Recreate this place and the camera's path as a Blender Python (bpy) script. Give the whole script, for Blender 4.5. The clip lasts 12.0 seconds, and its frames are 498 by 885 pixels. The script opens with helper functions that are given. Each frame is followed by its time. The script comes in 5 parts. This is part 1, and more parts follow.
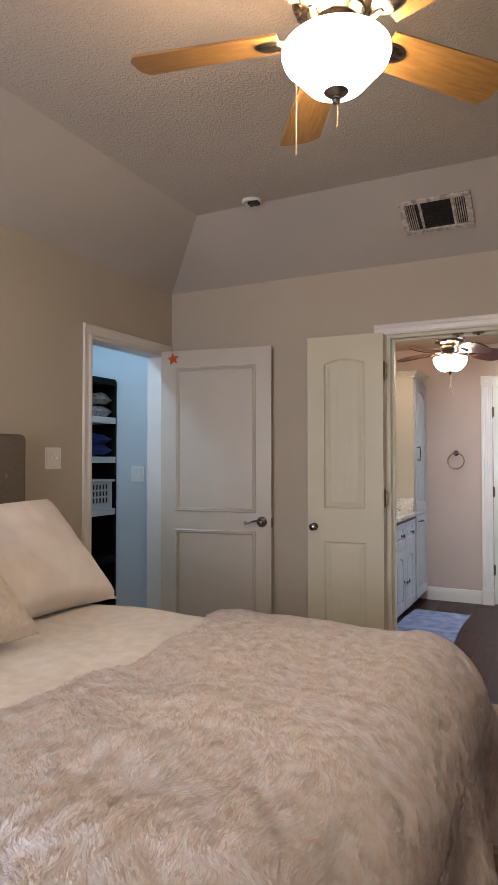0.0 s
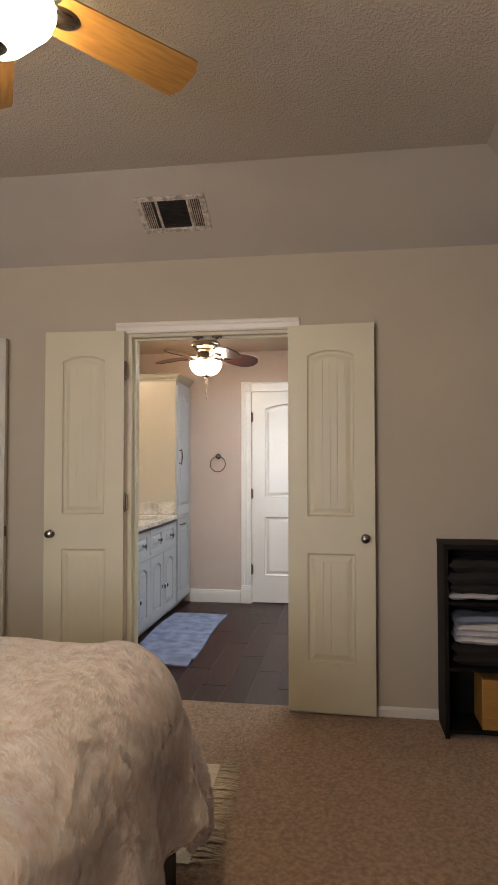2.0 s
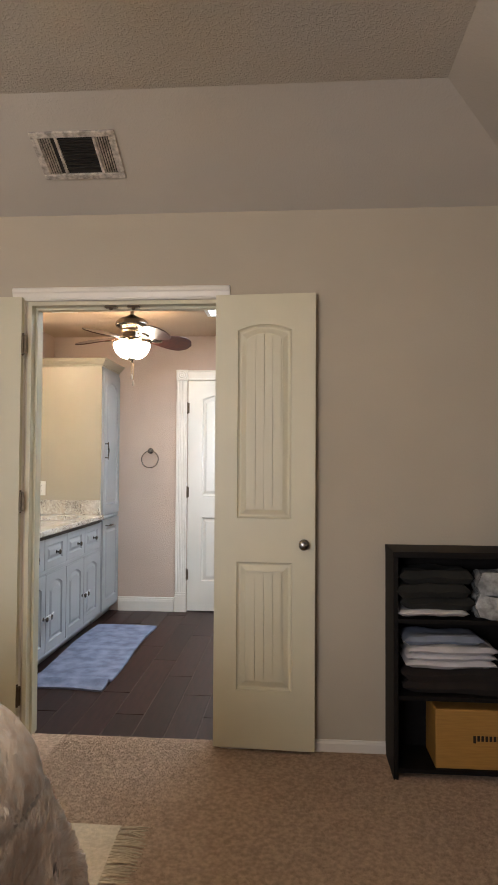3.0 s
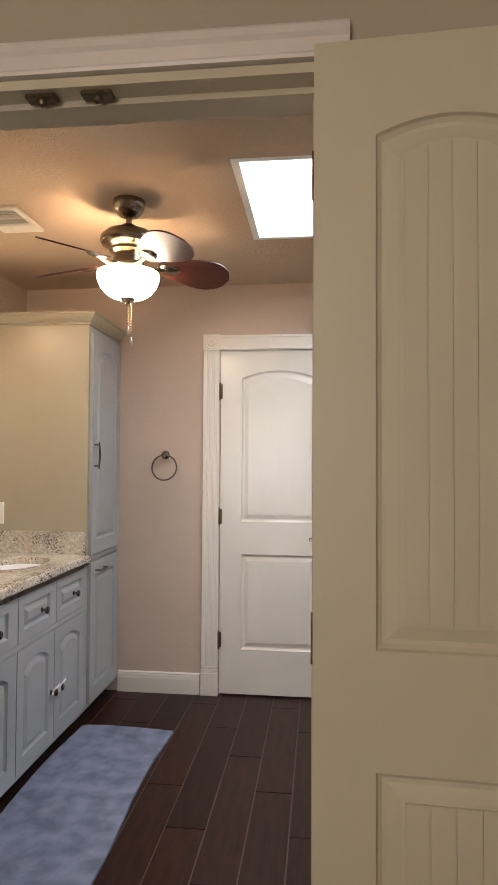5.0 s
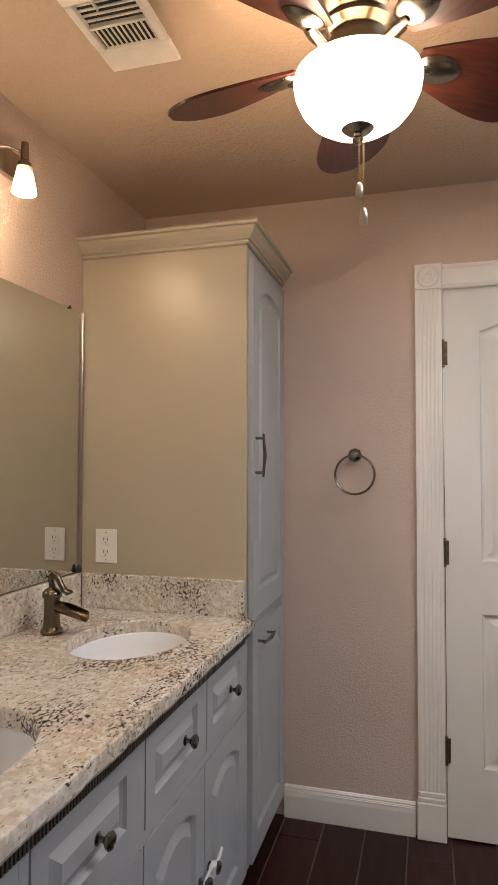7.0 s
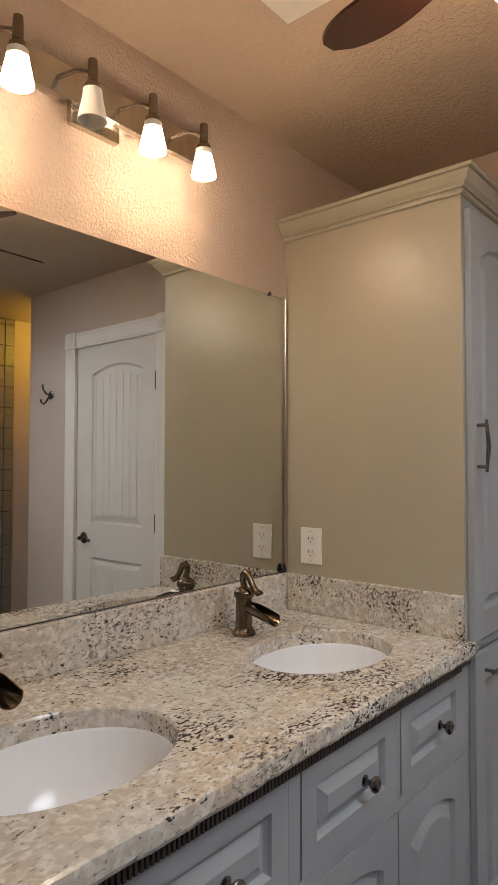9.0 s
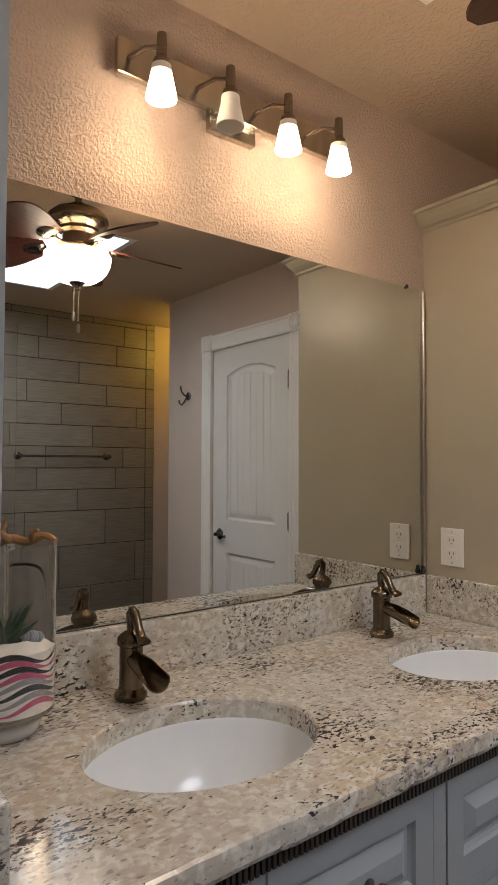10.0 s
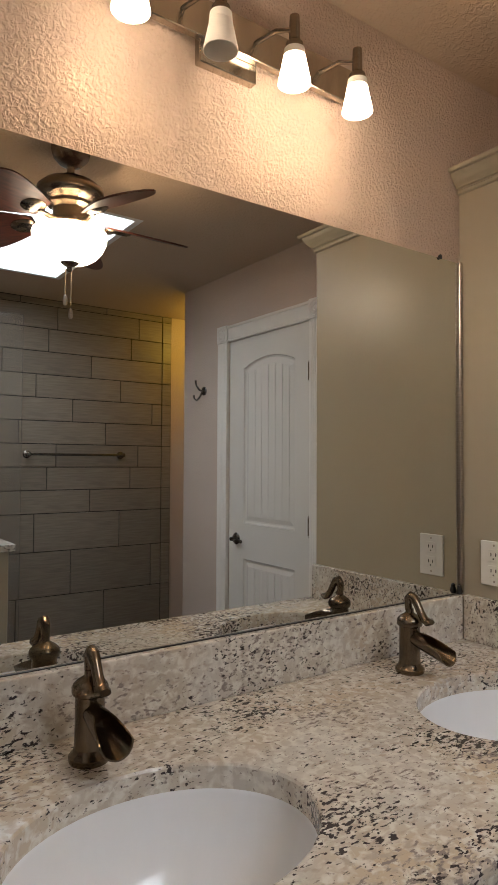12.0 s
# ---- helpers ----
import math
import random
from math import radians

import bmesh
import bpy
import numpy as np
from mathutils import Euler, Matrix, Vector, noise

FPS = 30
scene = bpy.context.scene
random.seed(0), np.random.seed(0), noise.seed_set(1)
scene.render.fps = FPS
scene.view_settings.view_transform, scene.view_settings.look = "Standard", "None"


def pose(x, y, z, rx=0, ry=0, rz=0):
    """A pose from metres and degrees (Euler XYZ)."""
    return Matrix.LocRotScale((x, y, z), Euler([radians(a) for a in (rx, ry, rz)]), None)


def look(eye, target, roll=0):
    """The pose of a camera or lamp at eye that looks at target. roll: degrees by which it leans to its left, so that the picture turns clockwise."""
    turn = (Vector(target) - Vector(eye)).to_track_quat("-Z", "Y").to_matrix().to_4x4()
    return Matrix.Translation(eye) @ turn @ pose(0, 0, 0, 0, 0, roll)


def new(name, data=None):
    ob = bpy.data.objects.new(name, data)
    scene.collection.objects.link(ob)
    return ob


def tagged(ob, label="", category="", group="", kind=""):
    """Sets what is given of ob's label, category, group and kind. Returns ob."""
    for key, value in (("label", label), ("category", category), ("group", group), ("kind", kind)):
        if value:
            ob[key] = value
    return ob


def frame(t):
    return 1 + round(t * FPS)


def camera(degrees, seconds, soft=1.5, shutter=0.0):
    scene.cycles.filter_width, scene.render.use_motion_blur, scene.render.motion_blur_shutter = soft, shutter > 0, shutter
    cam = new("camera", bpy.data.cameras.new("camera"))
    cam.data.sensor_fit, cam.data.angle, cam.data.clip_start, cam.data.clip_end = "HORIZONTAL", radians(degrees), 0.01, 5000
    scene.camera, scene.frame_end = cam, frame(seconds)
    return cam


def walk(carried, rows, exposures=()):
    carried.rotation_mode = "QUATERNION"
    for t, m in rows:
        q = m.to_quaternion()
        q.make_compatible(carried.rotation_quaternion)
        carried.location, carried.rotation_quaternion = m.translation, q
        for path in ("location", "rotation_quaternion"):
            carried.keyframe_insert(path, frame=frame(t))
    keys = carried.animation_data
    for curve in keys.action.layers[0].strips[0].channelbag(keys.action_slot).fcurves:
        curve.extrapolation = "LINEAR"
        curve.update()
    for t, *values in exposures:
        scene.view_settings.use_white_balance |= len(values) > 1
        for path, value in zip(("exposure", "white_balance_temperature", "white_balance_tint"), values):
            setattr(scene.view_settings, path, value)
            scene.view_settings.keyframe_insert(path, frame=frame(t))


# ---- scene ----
cam = camera(42.79, 12.0)
PATH = [
    (0.0, -0.0000, -0.0000, 1.3690, 26.478, 1.493, 0.021),
    (0.5, 0.0501, -0.0156, 1.3614, 22.216, 1.598, 0.023),
    (1.0, 0.0844, -0.0027, 1.3592, 17.611, 1.714, -0.012),
    (1.5, 0.1536, 0.0880, 1.3641, 12.983, 1.656, -0.012),
    (2.0, 0.2791, 0.2237, 1.3589, 8.482, 1.865, 0.023),
    (2.5, 0.3548, 0.4314, 1.3329, 5.112, 1.779, -0.163),
    (4.5, 0.1744, 2.1321, 1.3673, 3.505, 1.692, -0.471),
    (5.0, -0.0092, 2.6013, 1.3850, 6.431, 1.778, -0.339),
    (5.5, -0.2713, 2.9788, 1.3729, 9.806, 2.086, -0.168),
    (6.0, -0.5144, 3.3574, 1.3746, 11.855, 1.953, -0.150),
    (6.5, -0.6698, 3.6610, 1.3870, 13.398, 1.970, -0.189),
    (8.5, -0.5945, 4.1336, 1.3627, 31.952, 2.244, 0.065),
    (9.0, -0.5639, 4.1636, 1.3636, 40.341, 2.052, -0.042),
    (9.5, -0.5672, 4.1571, 1.3641, 47.143, 1.850, -0.163),
    (10.0, -0.5761, 4.1535, 1.3569, 52.010, 2.004, -0.214),
    (10.5, -0.5757, 4.1491, 1.3544, 54.445, 2.138, -0.213),
    (11.0, -0.5780, 4.1667, 1.3483, 55.637, 2.105, -0.189),
    (11.5, -0.6390, 4.2367, 1.3559, 55.951, 1.945, -0.194),
    (12.0, -0.7505, 4.3727, 1.3648, 54.742, 1.826, -0.298),
]
walk(cam, [(t, pose(x, y, z, 90 + pitch, roll, yaw)) for t, x, y, z, yaw, pitch, roll in PATH],
     exposures=((0.0, 0.60, 5950, 14), (1.0, 0.52, 6250, 13), (1.5, 0.52, 6500, 12), (2.0, 0.70, 6450, 11), (2.5, 0.90, 6250, 9), (4.5, 0.62, 6600, 10), (5.0, 0.42, 6850, 14), (6.0, 0.14, 6900, 17),
                (8.5, 0.10, 6750, 15), (9.5, -0.18, 6600, 13), (12.0, -0.32, 6500, 13)))

# ---- light and sky ----
world = bpy.data.worlds.new("world")
scene.world = world
world.use_nodes = True
wn = world.node_tree.nodes
sky = wn.new("ShaderNodeTexSky")
sky.sky_type, sky.sun_disc = "NISHITA", False
sky.sun_elevation, sky.sun_rotation = radians(38), radians(150)
wn["Background"].inputs["Strength"].default_value = 0.15
world.node_tree.links.new(sky.outputs[0], wn["Background"].inputs["Color"])


def lamp(name, kind, m, energy, color, size=0.1, size_y=None, spread=None):
    d = bpy.data.lights.new(name, kind)
    d.energy, d.color = energy, color
    if kind == "AREA":
        d.shape, d.size, d.size_y = "RECTANGLE", size, size_y or size
        if spread:
            d.spread = radians(spread)
    elif kind == "SUN":
        d.angle = radians(size)
    else:
        d.shadow_soft_size = size
    ob = new(name, d)
    ob.matrix_world = m
    return ob


WARM = (1.0, 0.60, 0.28)
BULB = (1.0, 0.70, 0.43)
# fan lamps, hanging just under the bowls' rims inside the open tops
lamp("bedroom_fan_bulb", "POINT", pose(-0.560, 1.515, 2.444), 16.0, WARM, 0.02)
lamp("bath_fan_bulb", "POINT", pose(-0.853, 5.160, 2.158), 9.0, BULB, 0.018)
# daylight standing in the openings of the bedroom window, the skylight and the closet
lamp("window_daylight", "AREA", look((-1.35, -1.66, 1.45), (-1.35, 1.0, 1.2)), 38.0, (0.95, 0.93, 0.98), 1.55, 1.25)
lamp("skylight_daylight", "AREA", look((0.244, 5.21, 2.70), (0.244, 5.21, 0.0)), 14.0, (0.74, 0.87, 1.0), 1.0, 0.7)
lamp("closet_light", "POINT", pose(-2.85, 2.60, 2.38), 15.0, (0.55, 0.80, 1.0), 0.06)
lamp("shower_light", "POINT", pose(0.9, 6.9, 2.3), 7.0, (1.0, 0.68, 0.10), 0.05)


# ---- materials ----
def mat(name, color, rough=0.6, metal=0.0, vary=0.12, scale=6.0, bump=0.0, bump_scale=120.0, spec=0.5, detail=4.0, color2=None, coat=0.0, stretch=None, bump_dist=0.002, rand=0.0):
    m = bpy.data.materials.new(name)
    m.use_nodes = True
    nt = m.node_tree
    n, l = nt.nodes, nt.links
    b = n["Principled BSDF"]
    b.inputs["Roughness"].default_value = rough
    b.inputs["Metallic"].default_value = metal
    b.inputs["Specular IOR Level"].default_value = spec
    b.inputs["Coat Weight"].default_value = coat
    tc = n.new("ShaderNodeTexCoord")
    vec = tc.outputs["Object"]
    if stretch:
        mp = n.new("ShaderNodeMapping")
        mp.inputs["Scale"].default_value = stretch
        l.new(vec, mp.inputs["Vector"])
        vec = mp.outputs["Vector"]
    nz = n.new("ShaderNodeTexNoise")
    nz.inputs["Scale"].default_value, nz.inputs["Detail"].default_value = scale, detail
    l.new(vec, nz.inputs["Vector"])
    ramp = n.new("ShaderNodeValToRGB")
    c2 = color2 or tuple(c * (1 - vary) for c in color)
    ramp.color_ramp.elements[0].position, ramp.color_ramp.elements[1].position = 0.35, 0.65
    ramp.color_ramp.elements[0].color, ramp.color_ramp.elements[1].color = (*c2, 1), (*color, 1)
    l.new(nz.outputs["Fac"], ramp.inputs["Fac"])
    out = ramp.outputs["Color"]
    if rand:
        oi = n.new("ShaderNodeObjectInfo")
        hv = n.new("ShaderNodeHueSaturation")
        mr = n.new("ShaderNodeMapRange")
        mr.inputs["To Min"].default_value, mr.inputs["To Max"].default_value = 1 - rand, 1 + rand
        l.new(oi.outputs["Random"], mr.inputs["Value"])
        l.new(mr.outputs["Result"], hv.inputs["Value"])
        l.new(out, hv.inputs["Color"])
        out = hv.outputs["Color"]
    l.new(out, b.inputs["Base Color"])
    if bump:
        bz = n.new("ShaderNodeTexNoise")
        bz.inputs["Scale"].default_value, bz.inputs["Detail"].default_value = bump_scale, 3.0
        l.new(vec, bz.inputs["Vector"])
        bp = n.new("ShaderNodeBump")
        bp.inputs["Strength"].default_value, bp.inputs["Distance"].default_value = bump, bump_dist
        l.new(bz.outputs["Fac"], bp.inputs["Height"])
        l.new(bp.outputs["Normal"], b.inputs["Normal"])
    return m


def plaster(name, color, strength, scale, dist=0.004, lo=0.46, hi=0.6):
    """Sprayed drywall texture: flattened blobs with fine grain between them."""
    m = mat(name, color, 0.85, vary=0.06, scale=1.5, spec=0.25)
    n, l = m.node_tree.nodes, m.node_tree.links
    b = n["Principled BSDF"]
    tc = n["Texture Coordinate"]
    a = n.new("ShaderNodeTexNoise")
    a.inputs["Scale"].default_value, a.inputs["Detail"].default_value, a.inputs["Distortion"].default_value = scale, 2.0, 0.6
    l.new(tc.outputs["Object"], a.inputs["Vector"])
    r = n.new("ShaderNodeMapRange")
    r.interpolation_type = "SMOOTHSTEP"
    r.inputs["From Min"].default_value, r.inputs["From Max"].default_value = lo, hi
    l.new(a.outputs["Fac"], r.inputs["Value"])
    g = n.new("ShaderNodeTexNoise")
    g.inputs["Scale"].default_value = scale * 4
    l.new(tc.outputs["Object"], g.inputs["Vector"])
    ad = n.new("ShaderNodeMath")
    ad.operation = "MULTIPLY_ADD"
    ad.inputs[1].default_value = 0.25
    l.new(g.outputs["Fac"], ad.inputs[0])
    l.new(r.outputs["Result"], ad.inputs[2])
    bp = n.new("ShaderNodeBump")
    bp.inputs["Strength"].default_value, bp.inputs["Distance"].default_value = strength, dist
    l.new(ad.outputs["Value"], bp.inputs["Height"])
    l.new(bp.outputs["Normal"], b.inputs["Normal"])
    return m


def granite_mat():
    m = mat("granite", (0.63, 0.595, 0.545), 0.13, scale=6.0, vary=0.3, spec=0.5, color2=(0.56, 0.495, 0.41))
    n, l = m.node_tree.nodes, m.node_tree.links
    b, tc = n["Principled BSDF"], n["Texture Coordinate"]
    base = b.inputs["Base Color"].links[0].from_socket

    def layer(base, scale, lo, hi, color, distortion=1.2, detail=5.0, kind="noise"):
        t = n.new("ShaderNodeTexNoise")
        t.inputs["Scale"].default_value, t.inputs["Detail"].default_value = scale, detail
        t.inputs["Distortion"].default_value = distortion
        l.new(tc.outputs["Object"], t.inputs["Vector"])
        r = n.new("ShaderNodeMapRange")
        r.inputs["From Min"].default_value, r.inputs["From Max"].default_value = lo, hi
        l.new(t.outputs["Fac"], r.inputs["Value"])
        x = n.new("ShaderNodeMix")
        x.data_type = "RGBA"
        l.new(r.outputs["Result"], x.inputs["Factor"])
        l.new(base, x.inputs["A"])
        x.inputs["B"].default_value = (*color, 1)
        return x.outputs["Result"]

    def flecks(base, scale, thr, soft, color, cluster, spread, distortion):
        """Small mineral grains that gather where a broader noise is high."""
        t = n.new("ShaderNodeTexNoise")
        t.inputs["Scale"].default_value, t.inputs["Detail"].default_value = scale, 3.5
        t.inputs["Distortion"].default_value = distortion
        mp = n.new("ShaderNodeMapping")
        mp.inputs["Rotation"].default_value = (0.3, 0.2, radians(35))
        mp.inputs["Scale"].default_value = (1.0, 0.52, 0.9)
        l.new(tc.outputs["Object"], mp.inputs["Vector"])
        l.new(mp.outputs["Vector"], t.inputs["Vector"])
        g = n.new("ShaderNodeTexNoise")
        g.inputs["Scale"].default_value, g.inputs["Detail"].default_value = cluster, 2.0
        l.new(mp.outputs["Vector"], g.inputs["Vector"])
        s = n.new("ShaderNodeMath")
        s.operation = "MULTIPLY_ADD"
        s.inputs[1].default_value = spread
        l.new(g.outputs["Fac"], s.inputs[0])
        l.new(t.outputs["Fac"], s.inputs[2])
        r = n.new("ShaderNodeMapRange")
        r.inputs["From Min"].default_value, r.inputs["From Max"].default_value = thr + spread * 0.5, thr + spread * 0.5 + soft
        l.new(s.outputs["Value"], r.inputs["Value"])
        x = n.new("ShaderNodeMix")
        x.data_type = "RGBA"
        l.new(r.outputs["Result"], x.inputs["Factor"])
        l.new(base, x.inputs["A"])
        x.inputs["B"].default_value = (*color, 1)
        return x.outputs["Result"]

    c = layer(base, 3.6, 0.50, 0.70, (0.60, 0.49, 0.36), 0.8, 3.0)
    c = layer(c, 55, 0.45, 0.62, (0.76, 0.73, 0.66), 0.5)
    c = flecks(c, 85, 0.555, 0.16, (0.50, 0.43, 0.36), 7, 0.45, 0.3)
    c = flecks(c, 140, 0.590, 0.09, (0.30, 0.255, 0.23), 6, 0.55, 0.2)
    c = flecks(c, 125, 0.622, 0.05, (0.055, 0.046, 0.046), 8, 0.50, 0.3)
    c = flecks(c, 200, 0.642, 0.04, (0.06, 0.05, 0.05), 8, 0.50, 0.1)
    l.new(c, b.inputs["Base Color"])
    return m


def glow(name, color, strength, rough=0.4):
    """Frosted glass of a lit lamp shade."""
    m = mat(name, (0.9, 0.87, 0.8), rough, vary=0.03)
    b = m.node_tree.nodes["Principled BSDF"]
    b.inputs["Emission Color"].default_value = (*color, 1)
    b.inputs["Emission Strength"].default_value = strength
    return m


def glass_mat(name, color=(1, 1, 1), rough=0.0):
    m = bpy.data.materials.new(name)
    m.use_nodes = True
    b = m.node_tree.nodes["Principled BSDF"]
    b.inputs["Base Color"].default_value = (*color, 1)
    b.inputs["Roughness"].default_value = rough
    b.inputs["Transmission Weight"].default_value = 1.0
    b.inputs["IOR"].default_value = 1.46
    return m


WALL = plaster("bedroom_wall_paint", (0.508, 0.450, 0.362), 0.12, 90, 0.002)
CEIL = plaster("bedroom_ceiling_texture", (0.54, 0.495, 0.44), 0.45, 84, 0.006, 0.44, 0.62)
SLOPE = plaster("bedroom_slope_paint", (0.52, 0.48, 0.43), 0.2, 80, 0.002)
BWALL = plaster("bath_wall_texture", (0.585, 0.47, 0.395), 0.26, 118, 0.005, 0.42, 0.60)
VWALL = plaster("heavy_wall_texture", (0.60, 0.47, 0.385), 0.62, 112, 0.006, 0.42, 0.60)
BCEIL = plaster("bath_ceiling_texture", (0.57, 0.445, 0.335), 0.35, 66, 0.005)
CLWALL = plaster("closet_wall_paint", (0.62, 0.66, 0.68), 0.1, 90, 0.002)
PANEL = mat("tan_panel_paint", (0.465, 0.412, 0.312), 0.32, vary=0.05, scale=2, bump=0.03, bump_scale=200)
DOORP = mat("cream_door_paint", (0.65, 0.605, 0.455), 0.42, vary=0.05, scale=3, bump=0.05, bump_scale=90)
WDOOR = mat("white_door_paint", (0.72, 0.685, 0.625), 0.22, vary=0.04, scale=3, bump=0.04, bump_scale=90)
CDOOR = mat("putty_door_paint", (0.57, 0.525, 0.45), 0.3, vary=0.05, scale=3, bump=0.04, bump_scale=90)
TRIM = mat("white_trim_paint", (0.78, 0.74, 0.68), 0.35, vary=0.05, scale=4, bump=0.03)
CAB = mat("grey_blue_cabinet_paint", (0.405, 0.425, 0.445), 0.38, vary=0.08, scale=4, bump=0.06, bump_scale=140)
CABT = mat("tan_crown_paint", (0.46, 0.415, 0.315), 0.4, vary=0.06, scale=4)
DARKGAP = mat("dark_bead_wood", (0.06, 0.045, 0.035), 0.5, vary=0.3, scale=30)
NICKEL = mat("brushed_nickel", (0.55, 0.50, 0.44), 0.28, 1.0, vary=0.15, scale=30, stretch=(1, 1, 12))
BRONZE = mat("burnished_bronze", (0.21, 0.165, 0.12), 0.25, 1.0, vary=0.3, scale=14)
PEWTER = mat("dark_pewter_metal", (0.27, 0.25, 0.23), 0.24, 1.0, vary=0.3, scale=20)
HINGE = mat("aged_hinge_metal", (0.16, 0.12, 0.08), 0.4, 0.9, vary=0.4, scale=60)
BARM = mat("satin_nickel_bar", (0.56, 0.50, 0.43), 0.22, 1.0, vary=0.2, scale=6, stretch=(1, 6, 1))
FANM = mat("antique_nickel", (0.30, 0.255, 0.205), 0.26, 1.0, vary=0.2, scale=25, stretch=(1, 1, 8))
GRANITE = granite_mat()
CERAMIC = mat("white_sink_ceramic", (0.88, 0.90, 0.93), 0.10, vary=0.02)
MIRROR = mat("mirror_silver", (0.72, 0.73, 0.71), 0.0, 1.0, vary=0.0)
PLASTIC = mat("white_plastic", (0.87, 0.85, 0.80), 0.3, vary=0.02)
BLACKP = mat("black_plastic", (0.02, 0.02, 0.02), 0.4, vary=0.1)
SLOT = mat("dark_slot", (0.03, 0.027, 0.025), 0.7, vary=0.3, scale=30)
VENTM = mat("white_enamel_vent", (0.80, 0.77, 0.71), 0.4, vary=0.08, scale=20)
VENTOLD = mat("worn_vent_enamel", (0.62, 0.56, 0.50), 0.5, vary=0.55, scale=45)
MAHOG = mat("mahogany_blade_wood", (0.075, 0.019, 0.011), 0.42, vary=0.5, scale=14, stretch=(1, 8, 1), coat=0.1, spec=0.35)
MAPLE = mat("honey_maple_blade_wood", (0.38, 0.20, 0.052), 0.42, vary=0.3, scale=9, stretch=(1, 9, 1))
BOWL = glow("lit_bowl_glass", (1.0, 0.76, 0.47), 36.0)
BOWLB = glow("lit_bath_bowl_glass", (1.0, 0.84, 0.64), 24.0)
SHADE_ON = glow("lit_shade_glass", (1.0, 0.78, 0.53), 38.0)
LINER = mat("frosted_bowl_inside", (0.85, 0.80, 0.72), 0.6, vary=0.03)
SHADE_OFF = mat("unlit_frosted_glass", (0.93, 0.90, 0.84), 0.3, vary=0.05)
FUR = mat("cream_faux_fur", (0.90, 0.84, 0.80), 0.95, vary=0.12, scale=14, bump=0.6, bump_scale=60, bump_dist=0.012, spec=0.1)
TUFT = mat("cream_fur_pile", (0.97, 0.945, 0.94), 0.7, scale=38, spec=0.15, detail=6, color2=(0.90, 0.815, 0.77))
fn, fl = TUFT.node_tree.nodes, TUFT.node_tree.links
thin, both = fn.new("ShaderNodeBsdfTranslucent"), fn.new("ShaderNodeMixShader")
fl.new(fn["Principled BSDF"].inputs["Base Color"].links[0].from_socket, thin.inputs["Color"])
both.inputs["Fac"].default_value = 0.36
fl.new(fn["Principled BSDF"].outputs[0], both.inputs[1])
fl.new(thin.outputs[0], both.inputs[2])
fl.new(both.outputs[0], fn["Material Output"].inputs["Surface"])
SHEET = mat("cream_sherpa_fabric", (0.84, 0.79, 0.73), 0.95, vary=0.12, scale=20, bump=0.5, bump_scale=220, spec=0.1, bump_dist=0.003)
SATIN = mat("cream_velvet_pillow_fabric", (0.88, 0.81, 0.75), 0.6, vary=0.15, scale=5, bump=0.12, bump_scale=30)
CHENILLE = mat("cream_chenille_fabric", (0.70, 0.62, 0.52), 0.95, vary=0.15, scale=40, bump=0.6, bump_scale=160, bump_dist=0.004)
HEADB = mat("grey_brown_linen", (0.20, 0.162, 0.12), 0.9, vary=0.25, scale=150, bump=0.3, bump_scale=500)
BEDBASE = mat("dark_bed_base", (0.03, 0.025, 0.02), 0.8, vary=0.2)
CARPET = mat("tan_carpet", (0.60, 0.445, 0.33), 1.0, vary=0.34, scale=55, bump=0.9, bump_scale=180, bump_dist=0.008, spec=0.05, detail=9)
RUGM = mat("cream_woven_rug", (0.62, 0.52, 0.38), 0.95, vary=0.2, scale=60, bump=0.6, bump_scale=240)
MATM = mat("blue_grey_bath_mat", (0.28, 0.32, 0.46), 1.0, vary=0.38, scale=11, bump=1.0, bump_scale=300, bump_dist=0.006, spec=0.05, detail=7)
PLANKT = mat("dark_wood_look_tile", (0.032, 0.0105, 0.0075), 0.36, vary=0.55, scale=6, stretch=(6, 1, 1), rand=0.3, bump=0.05, bump_scale=40, spec=0.22)
GROUT = mat("grey_brown_grout", (0.15, 0.11, 0.095), 0.9, vary=0.2, scale=40)
STILE = mat("taupe_wall_tile", (0.25, 0.21, 0.165), 0.42, vary=0.25, scale=7, stretch=(1, 1, 14), rand=0.1)
SGROUT = mat("dark_tile_grout", (0.035, 0.03, 0.026), 0.9, vary=0.2, scale=40)
# bookcase laminate; in the closet the same near-black paints in shade
ESPRESSO_SHADE = mat("espresso_and_closet_shade", (0.010, 0.008, 0.007), 0.62, vary=0.3, scale=20, spec=0.15)
CHERRY = mat("cherry_wood", (0.19, 0.072, 0.032), 0.35, vary=0.45, scale=7, stretch=(1, 8, 1), coat=0.2)
BAMBOO = mat("amber_bamboo_board", (0.42, 0.22, 0.055), 0.45, vary=0.15, scale=10, stretch=(1, 1, 14))
CLOTHD = mat("dark_olive_cloth", (0.018, 0.017, 0.014), 0.95, vary=0.35, scale=15, bump=0.3, bump_scale=90)
CLOTHB = mat("black_brown_cloth", (0.02, 0.014, 0.011), 0.95, vary=0.35, scale=15, bump=0.3, bump_scale=90)
CLOTHW = mat("white_cloth", (0.62, 0.60, 0.62), 0.95, vary=0.15, scale=12, bump=0.3, bump_scale=90)
CLOTHU = mat("blue_cloth", (0.22, 0.25, 0.32), 0.95, vary=0.2, scale=12, bump=0.3, bump_scale=90)
NAVY = mat("navy_nylon", (0.013, 0.032, 0.21), 0.6, vary=0.4, scale=14)
